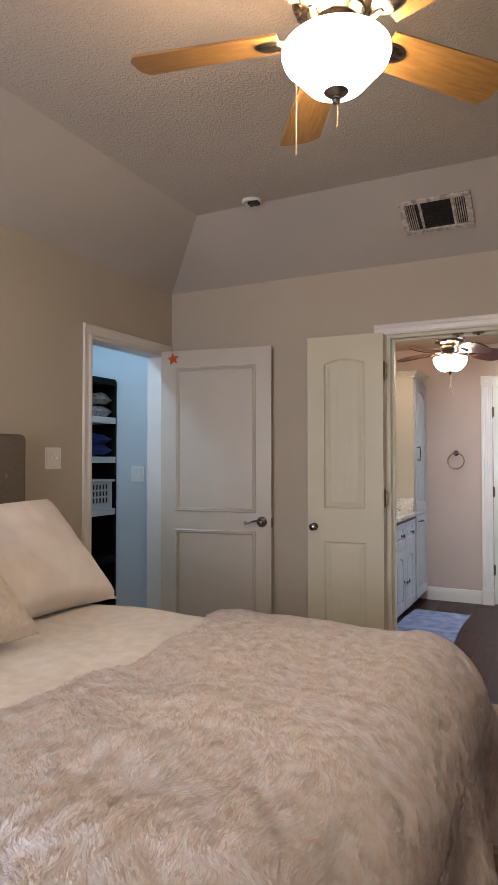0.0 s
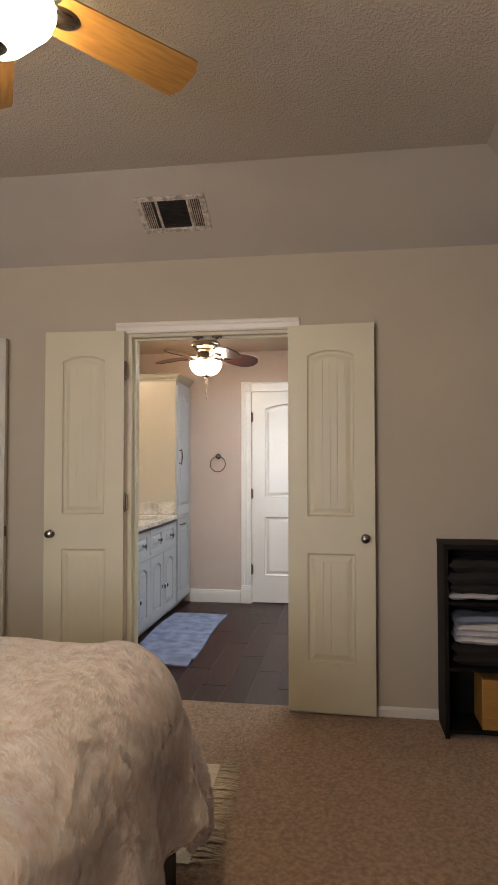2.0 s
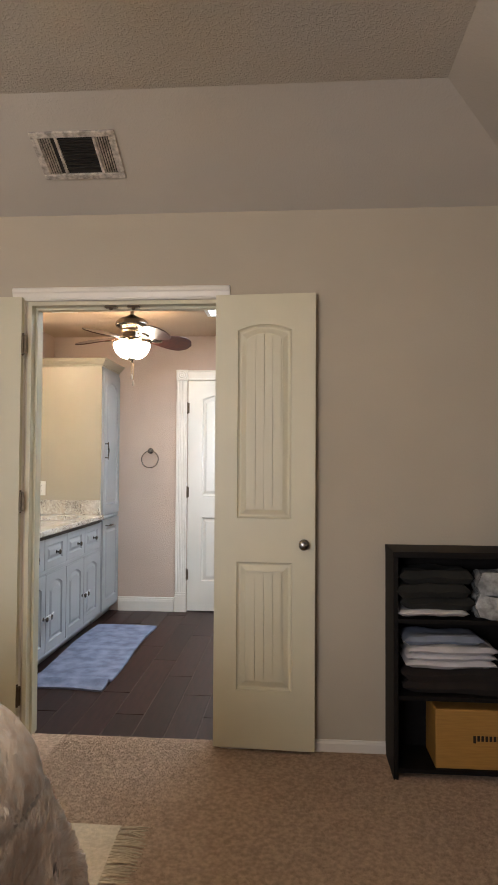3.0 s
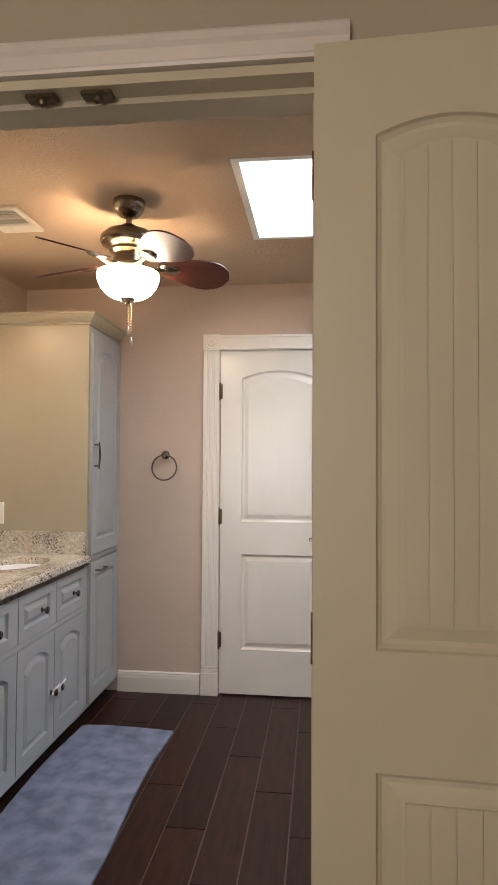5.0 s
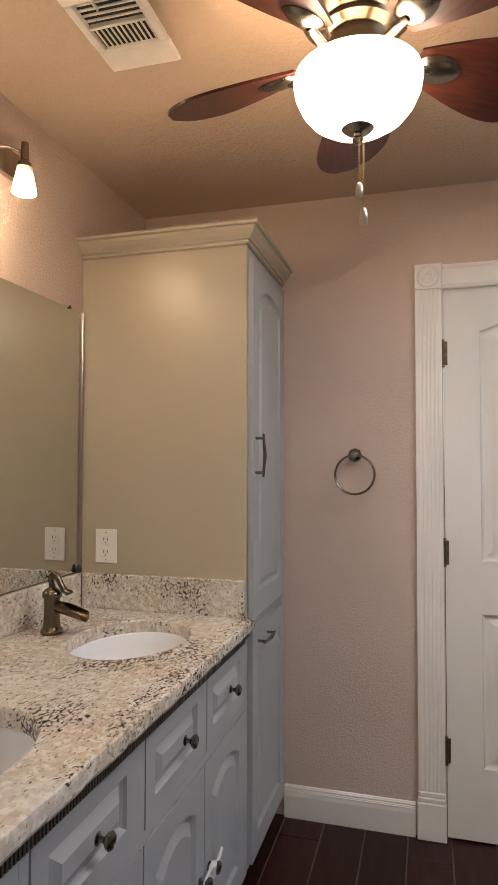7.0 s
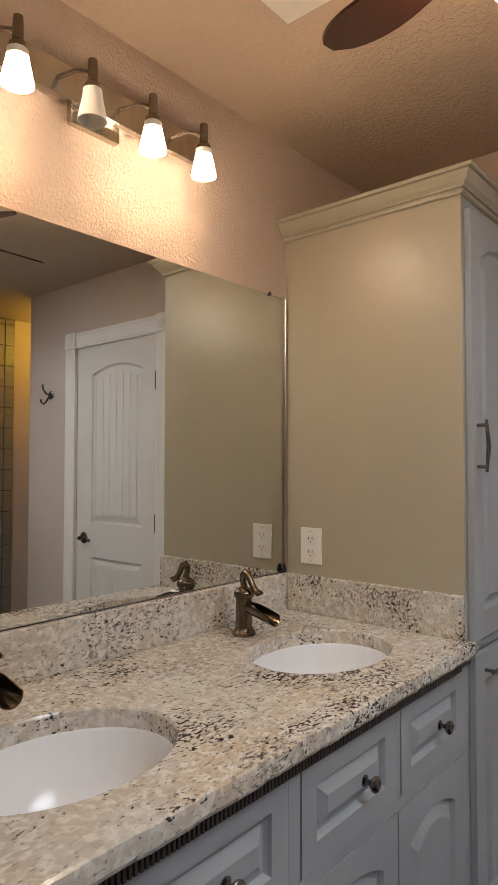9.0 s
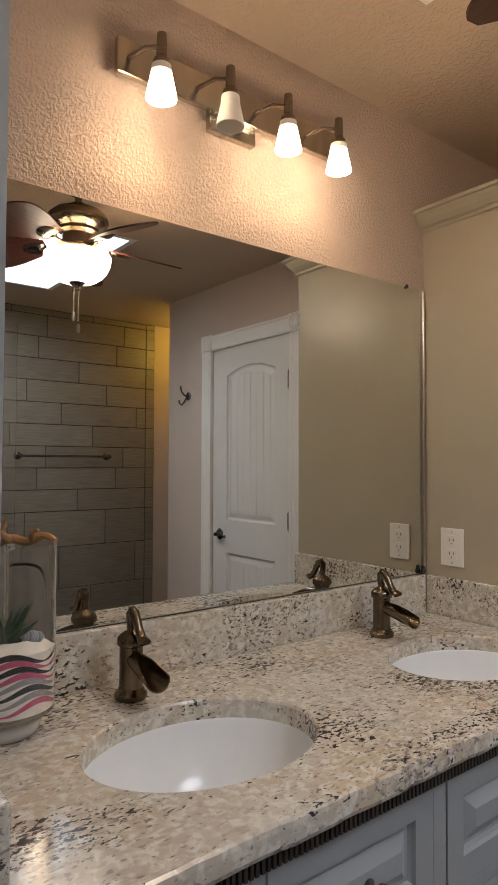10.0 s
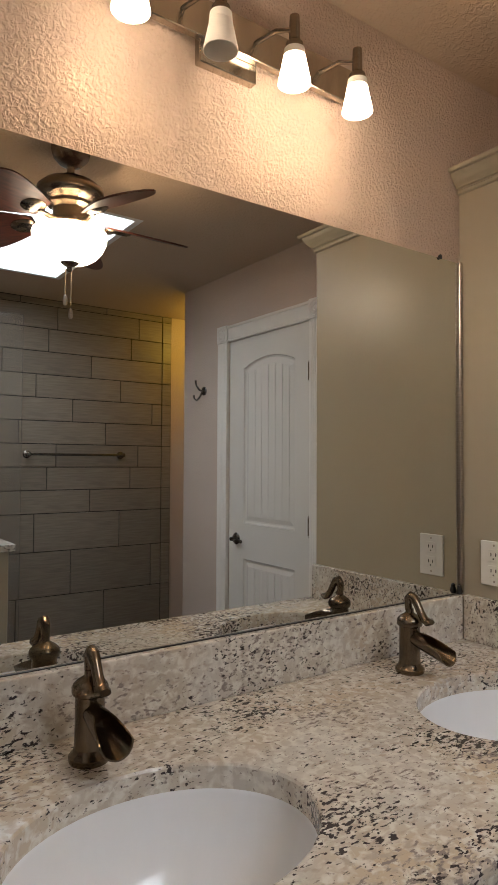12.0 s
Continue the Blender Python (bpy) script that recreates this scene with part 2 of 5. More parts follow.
WRAP = mat("clear_plastic_wrap", (0.45, 0.45, 0.44), 0.15, vary=0.5, scale=30, bump=0.6, bump_scale=40, bump_dist=0.01)
BASKET = mat("white_basket_plastic", (0.62, 0.70, 0.76), 0.4, vary=0.1)
SHELFW = mat("white_shelf_melamine", (0.72, 0.77, 0.80), 0.45, vary=0.05)
STARM = mat("orange_star_felt", (0.62, 0.11, 0.03), 0.8, vary=0.2, scale=50)
SKYW = mat("skylight_shaft_paint", (0.86, 0.88, 0.88), 0.7, vary=0.03)
GLASS = glass_mat("clear_glass")
SAND = mat("white_vase_sand", (0.78, 0.72, 0.64), 0.95, vary=0.1, scale=60, bump=0.4, bump_scale=300)
PINK = mat("pink_sand", (0.55, 0.10, 0.19), 0.95, vary=0.2, scale=90)
GREYS = mat("grey_sand", (0.33, 0.30, 0.29), 0.95, vary=0.2, scale=90)
BLACKS = mat("black_sand", (0.03, 0.03, 0.035), 0.95, vary=0.2, scale=90)
LEAFM = mat("dark_succulent_leaf", (0.035, 0.085, 0.04), 0.5, vary=0.4, scale=30)
DRIFT = mat("driftwood", (0.42, 0.22, 0.10), 0.7, vary=0.4, scale=30, bump=0.3)
PEBBLE = mat("striped_blue_shell", (0.42, 0.45, 0.50), 0.4, scale=14, stretch=(0.5, 0.5, 18), color2=(0.03, 0.035, 0.045))
VFOOT = mat("grey_pressed_glass", (0.52, 0.49, 0.45), 0.12, vary=0.2, scale=12, coat=0.4)
LATCH = mat("white_latch_plastic", (0.74, 0.76, 0.78), 0.25, vary=0.05)
BEADCH = mat("brass_bead_chain", (0.55, 0.42, 0.22), 0.3, 1.0, vary=0.2)
GRASS = mat("dry_lawn", (0.07, 0.09, 0.035), 0.95, vary=0.4, scale=2)


# ---- builders ----
def link(name, bm, material, parent=None, label="", smooth=False, m=None):
    bmesh.ops.recalc_face_normals(bm, faces=bm.faces[:])
    me = bpy.data.meshes.new(name)
    bm.to_mesh(me)
    bm.free()
    me.materials.append(material)
    if smooth:
        me.shade_smooth()
        me.set_sharp_from_angle(angle=radians(40))
    ob = new(name, me)
    if parent:
        ob.parent = parent
    if m is not None:
        ob.matrix_basis = m
    if label:
        ob["label"] = label
    return ob


def part(name, bm, material, parent, label="", smooth=False, m=None):
    return link(name, bm, material, parent, label, smooth, m)


def thing(name, label, category, m=None, group=""):
    ob = new(name)
    ob.empty_display_size = 0.1
    if m is not None:
        ob.matrix_basis = m
    return tagged(ob, label, category, group)


def struct(name, bm, material, label, category, smooth=False):
    return tagged(link(name, bm, material, None, "", smooth), label, category, "", "structure")


def box(bm, x0, x1, y0, y1, z0, z1, bevel=0.0, seg=1):
    r = bmesh.ops.create_cube(bm, size=1.0, matrix=Matrix.LocRotScale(((x0 + x1) / 2, (y0 + y1) / 2, (z0 + z1) / 2), None, (abs(x1 - x0), abs(y1 - y0), abs(z1 - z0))))
    if bevel:
        es = list({e for v in r["verts"] for e in v.link_edges})
        bmesh.ops.bevel(bm, geom=es, offset=bevel, segments=seg, profile=0.5, affect="EDGES")
    return bm


def bx(x0, x1, y0, y1, z0, z1, bevel=0.0, seg=1):
    return box(bmesh.new(), x0, x1, y0, y1, z0, z1, bevel, seg)


def lathe(profile, seg=32, m=None, bm=None):
    """Turns (radius, height) pairs round the z axis."""
    bm = bm or bmesh.new()
    rings = []
    for r, z in profile:
        if r < 1e-6:
            rings.append([bm.verts.new((0, 0, z))])
        else:
            rings.append([bm.verts.new((r * math.cos(2 * math.pi * i / seg), r * math.sin(2 * math.pi * i / seg), z)) for i in range(seg)])
    for a, b in zip(rings, rings[1:]):
        for i in range(seg):
            j = (i + 1) % seg
            if len(a) == 1 and len(b) == 1:
                continue
            if len(a) == 1:
                bm.faces.new((a[0], b[i], b[j]))
            elif len(b) == 1:
                bm.faces.new((a[i], a[j], b[0]))
            else:
                bm.faces.new((a[i], a[j], b[j], b[i]))
    if m is not None:
        bmesh.ops.transform(bm, matrix=m, verts=[v for r in rings for v in r])
    return bm


def tube(points, radius, seg=10, bm=None, caps=True):
    """A round bar along points; radius may be one number or one a point."""
    bm = bm or bmesh.new()
    pts = [Vector(p) for p in points]
    rad = radius if isinstance(radius, (list, tuple)) else [radius] * len(pts)
    up = None
    rings = []
    for i, p in enumerate(pts):
        d = (pts[min(i + 1, len(pts) - 1)] - pts[max(i - 1, 0)]).normalized()
        if up is None:
            up = d.orthogonal().normalized()
        up = (up - d * up.dot(d)).normalized()
        s = d.cross(up)
        rings.append([bm.verts.new(p + rad[i] * (math.cos(a) * up + math.sin(a) * s)) for a in (2 * math.pi * k / seg for k in range(seg))])
    for a, b in zip(rings, rings[1:]):
        for k in range(seg):
            bm.faces.new((a[k], a[(k + 1) % seg], b[(k + 1) % seg], b[k]))
    if caps:
        bm.faces.new(rings[0])
        bm.faces.new(rings[-1])
    return bm


def eased(points, n=6):
    """Points of a smooth bend through the given ones."""
    p = [Vector(q) for q in points]
    p = [p[0] * 2 - p[1]] + p + [p[-1] * 2 - p[-2]]
    out = []
    for a, b, c, d in zip(p, p[1:], p[2:], p[3:]):
        for i in range(n):
            t = i / n
            out.append(0.5 * (2 * b + (c - a) * t + (2 * a - 5 * b + 4 * c - d) * t * t + (3 * b - a - 3 * c + d) * t ** 3))
    return out + [p[-2]]


def prism(points, y0, y1, bm=None):
    """Extrudes an outline of (x, z) pairs from y0 to y1."""
    bm = bm or bmesh.new()
    a = [bm.verts.new((x, y0, z)) for x, z in points]
    b = [bm.verts.new((x, y1, z)) for x, z in points]
    n = len(points)
    bm.faces.new(a)
    bm.faces.new(b)
    for i in range(n):
        bm.faces.new((a[i], a[(i + 1) % n], b[(i + 1) % n], b[i]))
    return bm


def arch_loop(x0, x1, z0, z1, rise, inset, n=12):
    """Outline of a panel with a segmental head: bottom corners, then the head from right to left."""
    x0, x1, z0, z1 = x0 + inset, x1 - inset, z0 + inset, z1 - inset
    pts = [(x0, z0), (x1, z0)]
    for i in range(n + 1):
        f = i / n
        pts.append((x1 + (x0 - x1) * f, z1 - rise * (2 * f - 1) ** 2))
    return pts


def panelled(bm, w, h, panels, profile, y=0.0, thick=0.035):
    """A leaf from x 0 to w and z 0 to h whose face at y carries sunk and raised panels; its back is flat at y + thick."""
    outer = [bm.verts.new((x, y, z)) for x, z in ((0, 0), (w, 0), (w, h), (0, h))]
    edges = [bm.edges.new((outer[i], outer[(i + 1) % 4])) for i in range(4)]
    for (x0, x1, z0, z1, rise) in panels:
        loops = []
        for inset, depth in profile:
            loops.append([bm.verts.new((px, y + depth, pz)) for px, pz in arch_loop(x0, x1, z0, z1, rise, inset)])
        n = len(loops[0])
        for a, b in zip(loops, loops[1:]):
            for i in range(n):
                bm.faces.new((a[i], a[(i + 1) % n], b[(i + 1) % n], b[i]))
        bm.faces.new(loops[-1])
        edges += [bm.edges.get((loops[0][i], loops[0][(i + 1) % n])) for i in range(n)]
    bmesh.ops.triangle_fill(bm, use_beauty=True, use_dissolve=False, edges=edges)
    back = [bm.verts.new((x, y + thick, z)) for x, z in ((0, 0), (w, 0), (w, h), (0, h))]
    bm.faces.new(back)
    for i in range(4):
        bm.faces.new((outer[i], outer[(i + 1) % 4], back[(i + 1) % 4], back[i]))
    return bm


def sweep_box(bm, profile, path_axis, a0, a1, m=None):
    """A moulding: an outline of (depth, height) pairs drawn out along x from a0 to a1."""
    p = [bm.verts.new((a0, d, z)) for d, z in profile]
    q = [bm.verts.new((a1, d, z)) for d, z in profile]
    n = len(p)
    fs = [bm.faces.new(p), bm.faces.new(q)]
    for i in range(n):
        fs.append(bm.faces.new((p[i], p[(i + 1) % n], q[(i + 1) % n], q[i])))
    if m is not None:
        bmesh.ops.transform(bm, matrix=m, verts=p + q)
    return bm


# ---- the bedroom's shell ----
ground = struct("ground", bx(-60, 60, -60, 60, -0.32, -0.30), GRASS, "dry lawn round the house", "ground")

bm = bx(-2.458, -0.94, 3.724, 3.787, 0, 2.53)
box(bm, 0.008, 1.46, 3.724, 3.787, 0, 2.53)
box(bm, -0.94, 0.008, 3.724, 3.787, 2.10, 2.53)
struct("wall_north", bm, WALL, "tan painted bedroom wall with a double doorway", "wall")
bm = bx(-2.578, -2.458, -1.82, 2.872, 0, 2.53)
box(bm, -2.578, -2.458, 3.628, 3.787, 0, 2.53)
box(bm, -2.578, -2.458, 2.872, 3.628, 2.09, 2.53)
struct("wall_west", bm, WALL, "tan painted bedroom wall with a closet doorway", "wall")
struct("wall_east", bx(1.46, 1.58, -1.82, 3.787, 0, 2.53), WALL, "tan painted bedroom wall", "wall")
bm = bx(-2.458, -2.2, -1.82, -1.7, 0, 2.53)
box(bm, -0.5, 1.46, -1.82, -1.7, 0, 2.53)
box(bm, -2.2, -0.5, -1.82, -1.7, 0, 0.75)
box(bm, -2.2, -0.5, -1.82, -1.7, 2.15, 2.53)
struct("wall_south", bm, WALL, "tan painted bedroom wall with a wide window", "wall")

X0, X1, Y0, Y1, ZW, ZT = -2.458, 1.46, -1.7, 3.724, 2.521, 2.801
x0, x1, y0, y1 = -1.925, 0.925, -1.13, 3.177
bm = bmesh.new()
lo = [bm.verts.new(p) for p in ((X0, Y0, ZW), (X1, Y0, ZW), (X1, Y1, ZW), (X0, Y1, ZW))]
hi = [bm.verts.new(p) for p in ((x0, y0, ZT), (x1, y0, ZT), (x1, y1, ZT), (x0, y1, ZT))]
lo2 = [bm.verts.new(v.co + Vector((0, 0, 0.1))) for v in lo]
hi2 = [bm.verts.new(v.co + Vector((0, 0, 0.1))) for v in hi]
for i in range(4):
    j = (i + 1) % 4
    bm.faces.new((lo[i], lo[j], hi[j], hi[i]))
    bm.faces.new((lo2[i], lo2[j], hi2[j], hi2[i]))
    bm.faces.new((lo[i], lo[j], lo2[j], lo2[i]))
    bm.faces.new((hi[i], hi[j], hi2[j], hi2[i]))
struct("ceiling_slope", bm, SLOPE, "smooth grey-tan sloping edge of a tray ceiling", "ceiling")
struct("ceiling", bx(x0 - 0.02, x1 + 0.02, y0 - 0.02, y1 + 0.02, ZT, ZT + 0.1), CEIL, "textured grey-tan flat of a tray ceiling", "ceiling")
struct("floor", bx(-2.458, 1.46, -1.7, 3.79, -0.1, 0.012), CARPET, "tan cut-pile bedroom carpet", "carpet")

BASEP = [(0, 0), (-0.014, 0), (-0.014, 0.062), (-0.010, 0.070), (-0.006, 0.074), (-0.004, 0.083), (0, 0.085)]
LOWBASE = [(d, h * 0.62) for d, h in BASEP]
bm = bmesh.new()
sweep_box(bm, LOWBASE, 0, 0.06, 1.46, Matrix.Translation((0, 3.724, 0.012)))
sweep_box(bm, BASEP, 0, -1.70, -1.03, Matrix.Translation((0, 3.724, 0.012)))
sweep_box(bm, BASEP, 0, -1.7, 3.72, Matrix.Translation((1.46, 0, 0.012)) @ Matrix.Rotation(radians(-90), 4, "Z") @ Matrix.Diagonal((-1, 1, 1, 1)))
struct("baseboard", bm, TRIM, "white painted bedroom baseboard", "baseboard")

# casing and jamb of the double doorway
bm = bmesh.new()
CAS = [(0, 0), (-0.016, 0), (-0.018, 0.006), (-0.014, 0.012), (-0.017, 0.035), (-0.022, 0.042), (-0.022, 0.056), (-0.017, 0.063), (0, 0.065)]
sweep_box(bm, CAS, 0, -1.014, 0.040, Matrix.Translation((0, 3.724, 2.103)))
for sx, xx in ((1, -1.010), (1, 0.012)):
    sweep_box(bm, [(d, h * 0.9) for d, h in CAS], 0, 0.012, 2.103, Matrix.Translation((xx, 3.724, 0)) @ Matrix.Rotation(radians(-90), 4, "Y") @ Matrix.Diagonal((1, 1, -1, 1)))
struct("trim", bm, TRIM, "white moulded casing round the double doorway", "door casing")
bm = bx(-0.94, -0.922, 3.72, 3.856, 0.0, 2.10)
box(bm, -0.010, 0.008, 3.72, 3.856, 0.0, 2.10)
box(bm, -0.922, -0.010, 3.72, 3.856, 2.082, 2.10)
box(bm, -0.922, -0.910, 3.765, 3.805, 0.0, 2.082)
box(bm, -0.022, -0.010, 3.765, 3.805, 0.0, 2.082)
box(bm, -0.910, -0.022, 3.765, 3.805, 2.070, 2.082)
jamb = struct("door_1", bm, DOORP, "cream painted jamb of the double doorway", "door frame")
for xx in (-0.54, -0.43):
    part("ball_catch", bx(xx - 0.03, xx + 0.03, 3.73, 3.758, 2.072, 2.0825, 0.003), HINGE, jamb, "tarnished metal ball catch")
    part("ball_catch", lathe([(0, -0.012), (0.008, -0.008), (0.010, 0)], 12, Matrix.Translation((xx, 3.744, 2.072))), HINGE, jamb)


# ---- the bathroom's shell ----
bm = bx(-1.848, -0.94, 3.787, 3.85, 0, 2.47)
box(bm, -0.025, 1.45, 3.787, 3.85, 0, 2.47)
box(bm, -0.94, -0.025, 3.787, 3.85, 2.10, 2.47)
struct("wall_bath_south", bm, BWALL, "textured pinkish-tan bathroom wall with a doorway", "wall")
struct("wall_bath_west", bx(-1.968, -1.848, 3.787, 6.504, 0, 2.47), VWALL, "heavily textured tan bathroom wall behind the vanity", "wall")
bm = bx(-1.848, -0.611, 6.383, 6.504, 0, 2.47)
box(bm, 0.112, 0.635, 6.383, 6.504, 0, 2.47)
box(bm, -0.611, 0.112, 6.383, 6.504, 2.074, 2.47)
struct("wall_bath_north", bm, BWALL, "textured pinkish-tan bathroom wall with a white door", "wall")
struct("wall_bath_east", bx(1.32, 1.46, 3.85, 7.3, 0, 2.47), BWALL, "wall behind the shower tiles", "wall")
bm = bx(0.515, 0.635, 6.504, 7.3, 0, 2.47)
box(bm, 0.515, 1.46, 7.3, 7.42, 0, 2.47)
struct("wall_shower_recess", bm, BWALL, "wall of the lit recess beside the shower", "wall")
struct("wall_stub", bx(-1.848, -1.215, 4.21, 4.346, 0, 2.458), CAB, "grey painted end wall beside the vanity", "wall")
SX0, SX1, SY0, SY1 = -0.302, 0.790, 4.828, 5.593
bm = bmesh.new()
rims = []
for z in (2.458, 2.56):
    rims.append([[bm.verts.new((x, y, z)) for x, y in ((xa, ya), (xb, ya), (xb, yb), (xa, yb))] for xa, xb, ya, yb in ((-1.968, 1.46, 3.787, 7.42), (SX0 - 0.03, SX1 + 0.03, SY0 - 0.03, SY1 + 0.03))])
for i in range(4):
    j = (i + 1) % 4
    for outer, inner in rims:
        bm.faces.new((outer[i], outer[j], inner[j], inner[i]))
    for k in (0, 1):
        bm.faces.new((rims[0][k][i], rims[0][k][j], rims[1][k][j], rims[1][k][i]))
struct("ceiling_bath", bm, BCEIL, "textured tan bathroom ceiling with a skylight well", "ceiling")
bm = bx(SX0 - 0.03, SX0, SY0, SY1, 2.4585, 2.98)
box(bm, SX1, SX1 + 0.03, SY0, SY1, 2.4585, 2.98)
box(bm, SX0 - 0.03, SX1 + 0.03, SY0 - 0.03, SY0, 2.4585, 2.98)
box(bm, SX0 - 0.03, SX1 + 0.03, SY1, SY1 + 0.03, 2.4585, 2.98)
well = struct("window_skylight", bm, SKYW, "white painted skylight well in the bathroom ceiling", "skylight")
pane = part("pane", bx(SX0, SX1, SY0, SY1, 2.75, 2.756), glow("milky_skylight_dome", (0.80, 0.90, 1.0), 5.0), well, "milky glowing skylight dome")
pane.visible_shadow = False
struct("floor_bath", bx(-1.848, 1.32, 3.792, 7.3, -0.1, -0.004), GROUT, "grey-brown grout bed of the bathroom floor", "floor")
struct("threshold", bx(-0.94, -0.025, 3.787, 3.805, -0.004, 0.006, 0.003), PLANKT, "dark threshold strip between carpet and tile", "threshold")

BBASE = [(0, 0), (-0.016, 0), (-0.016, 0.085), (-0.012, 0.109), (-0.014, 0.098), (-0.014, 0.104), (-0.008, 0.110), (-0.009, 0.116), (-0.004, 0.122), (0, 0.124)]
bm = bmesh.new()
sweep_box(bm, BBASE, 0, -1.225, -0.724, Matrix.Translation((0, 6.383, 0)))
sweep_box(bm, BBASE, 0, 0.219, 0.635, Matrix.Translation((0, 6.383, 0)))
sweep_box(bm, BBASE, 0, 0.05, 1.31, Matrix.Translation((0, 3.85, 0)) @ Matrix.Diagonal((1, -1, 1, 1)))
struct("baseboard_bath", bm, TRIM, "tall white moulded bathroom baseboard", "baseboard")

# fluted casing with corner and plinth blocks round the bathroom's white door
casing = tagged(new("trim_bath_door"), "cream fluted casing with rosette blocks round the white door", "door casing", "", "structure")
for sx in (-0.712, 0.109):
    bm = bmesh.new()
    pts = [(0, 0)]
    n = 5
    for i in range(n):
        a = 0.014 + i * 0.0145
        pts += [(a, -0.020), (a + 0.003, -0.0180), (a + 0.0095, -0.0180), (a + 0.0125, -0.020)]
    pts = [(0, 0), (0, -0.020)] + pts[1:] + [(0.096, -0.020), (0.096, 0)]
    p = [bm.verts.new((sx + a, 6.383 + b, 0.175)) for a, b in pts]
    q = [bm.verts.new((sx + a, 6.383 + b, 2.056)) for a, b in pts]
    k = len(p)
    bm.faces.new(p), bm.faces.new(q)
    for i in range(k):
        bm.faces.new((p[i], p[(i + 1) % k], q[(i + 1) % k], q[i]))
    part("fluted_board", bm, TRIM, casing)
    bm = bx(sx - 0.006, sx + 0.100, 6.355, 6.383, 0.0, 0.135, 0.003)
    box(bm, sx - 0.003, sx + 0.098, 6.358, 6.383, 0.135, 0.155, 0.004)
    box(bm, sx - 0.001, sx + 0.097, 6.360, 6.383, 0.155, 0.175, 0.004)
    part("plinth_block", bm, TRIM, casing)
    bm = bx(sx - 0.003, sx + 0.099, 6.357, 6.383, 2.056, 2.154, 0.003)
    lathe([(0.042, 0), (0.040, 0.004), (0.036, 0.005), (0.033, 0.001), (0.026, 0.001), (0.022, 0.005), (0.014, 0.006), (0.010, 0.002), (0, 0.004)], 28, Matrix.Translation((sx + 0.048, 6.357, 2.105)) @ Matrix.Rotation(radians(90), 4, "X"), bm)
    part("rosette_block", bm, TRIM, casing)
bm = bmesh.new()
sweep_box(bm, [(0, 0), (-0.017, 0), (-0.020, 0.008), (-0.016, 0.016), (-0.016, 0.074), (-0.020, 0.080), (-0.020, 0.090), (0, 0.094)], 0, -0.613, 0.106, Matrix.Translation((0, 6.383, 2.058)))
part("head_board", bm, TRIM, casing)


# ---- doors ----
PROF = [(0.0, 0.0), (0.003, 0.007), (0.010, 0.012), (0.018, 0.012), (0.040, 0.005), (0.044, 0.005)]


def plain_knob(parent, x, z, y=0.0, metal=None, label="round dark pewter knob"):
    m = Matrix.Translation((x, y, z)) @ Matrix.Rotation(radians(90), 4, "X")
    knob = part("knob", lathe([(0.030, 0), (0.031, 0.004), (0.026, 0.008), (0.011, 0.011), (0.009, 0.028), (0.014, 0.033), (0.026, 0.042), (0.0285, 0.052), (0.024, 0.060), (0.012, 0.064), (0, 0.065)], 24), metal or PEWTER, parent, label, True, m @ Matrix.Scale(0.78, 4))
    return knob


def lever(parent, x, z, side, y=0.0):
    rose = part("rose", lathe([(0.033, 0), (0.034, 0.004), (0.028, 0.010), (0.014, 0.013), (0.011, 0.040), (0, 0.041)], 24), PEWTER, parent, "dark pewter rose", True, Matrix.Translation((x, y, z)) @ Matrix.Rotation(radians(90), 4, "X"))
    pts, rad = [], []
    for i in range(12):
        f = i / 11
        pts.append((x + side * 0.098 * f, y - 0.040 + 0.006 * math.sin(f * 3), z + 0.009 * math.sin(f * 4.4) - 0.004 * f))
        rad.append(0.0095 - 0.0055 * f ** 0.7)
    ex, ey, ez = pts[-1]
    for i in range(1, 11):
        a, r = radians(30 * i), 0.0085 - 0.0004 * i
        pts.append((ex + side * r * math.sin(a), ey, ez + 0.0085 - r * math.cos(a)))
        rad.append(0.0040 - 0.00012 * i)
    part("lever_handle", tube(pts, rad, 10), PEWTER, parent, "curved pewter lever with a scrolled end", True)


def hinge(parent, x, z, y=0.0):
    bm = tube([(x, y, z - 0.045), (x, y, z + 0.045)], 0.0065, 10)
    box(bm, x - 0.016, x + 0.016, y + 0.001, y + 0.004, z - 0.045, z + 0.045)
    for k in (-0.05, 0.05):
        lathe([(0, -0.005), (0.006, -0.002), (0.006, 0.002), (0, 0.005)], 10, Matrix.Translation((x, y, z + k)), bm)
    part("hinge", bm, HINGE, parent, "tarnished brass hinge")


def planks(parent, x0, x1, z0, z1, rise, n, y, material, deep=0.0045):
    """Narrow vertical boards with gaps between them on a panel's field."""
    w = (x1 - x0) / n
    mid, half = (x0 + x1) / 2, (x1 - x0) / 2
    for i in range(n):
        a, b = x0 + i * w + 0.0015, x0 + (i + 1) * w - 0.0015
        top = [(b + (a - b) * k / 4) for k in range(5)]
        pts = [(a, z0), (b, z0)] + [(t, z1 - rise * ((t - mid) / half) ** 2) for t in top]
        part("panel_board", prism(pts, y - deep, y), material, parent)


def leaf(name, label, w, h, panels, material, m, beaded=True, thick=0.035, profile=None, group="", deep=0.0045):
    d = thing(name, label, "door", m, group)
    body = part("door_leaf", panelled(bmesh.new(), w, h, panels, profile or PROF, 0.0, thick), material, d)
    if beaded:
        for (x0, x1, z0, z1, rise) in panels:
            planks(d, x0 + 0.046, x1 - 0.046, z0 + 0.046, z1 - 0.046, rise * 0.8, 4 if w < 0.6 else 6, 0.005, material, deep)
    return d


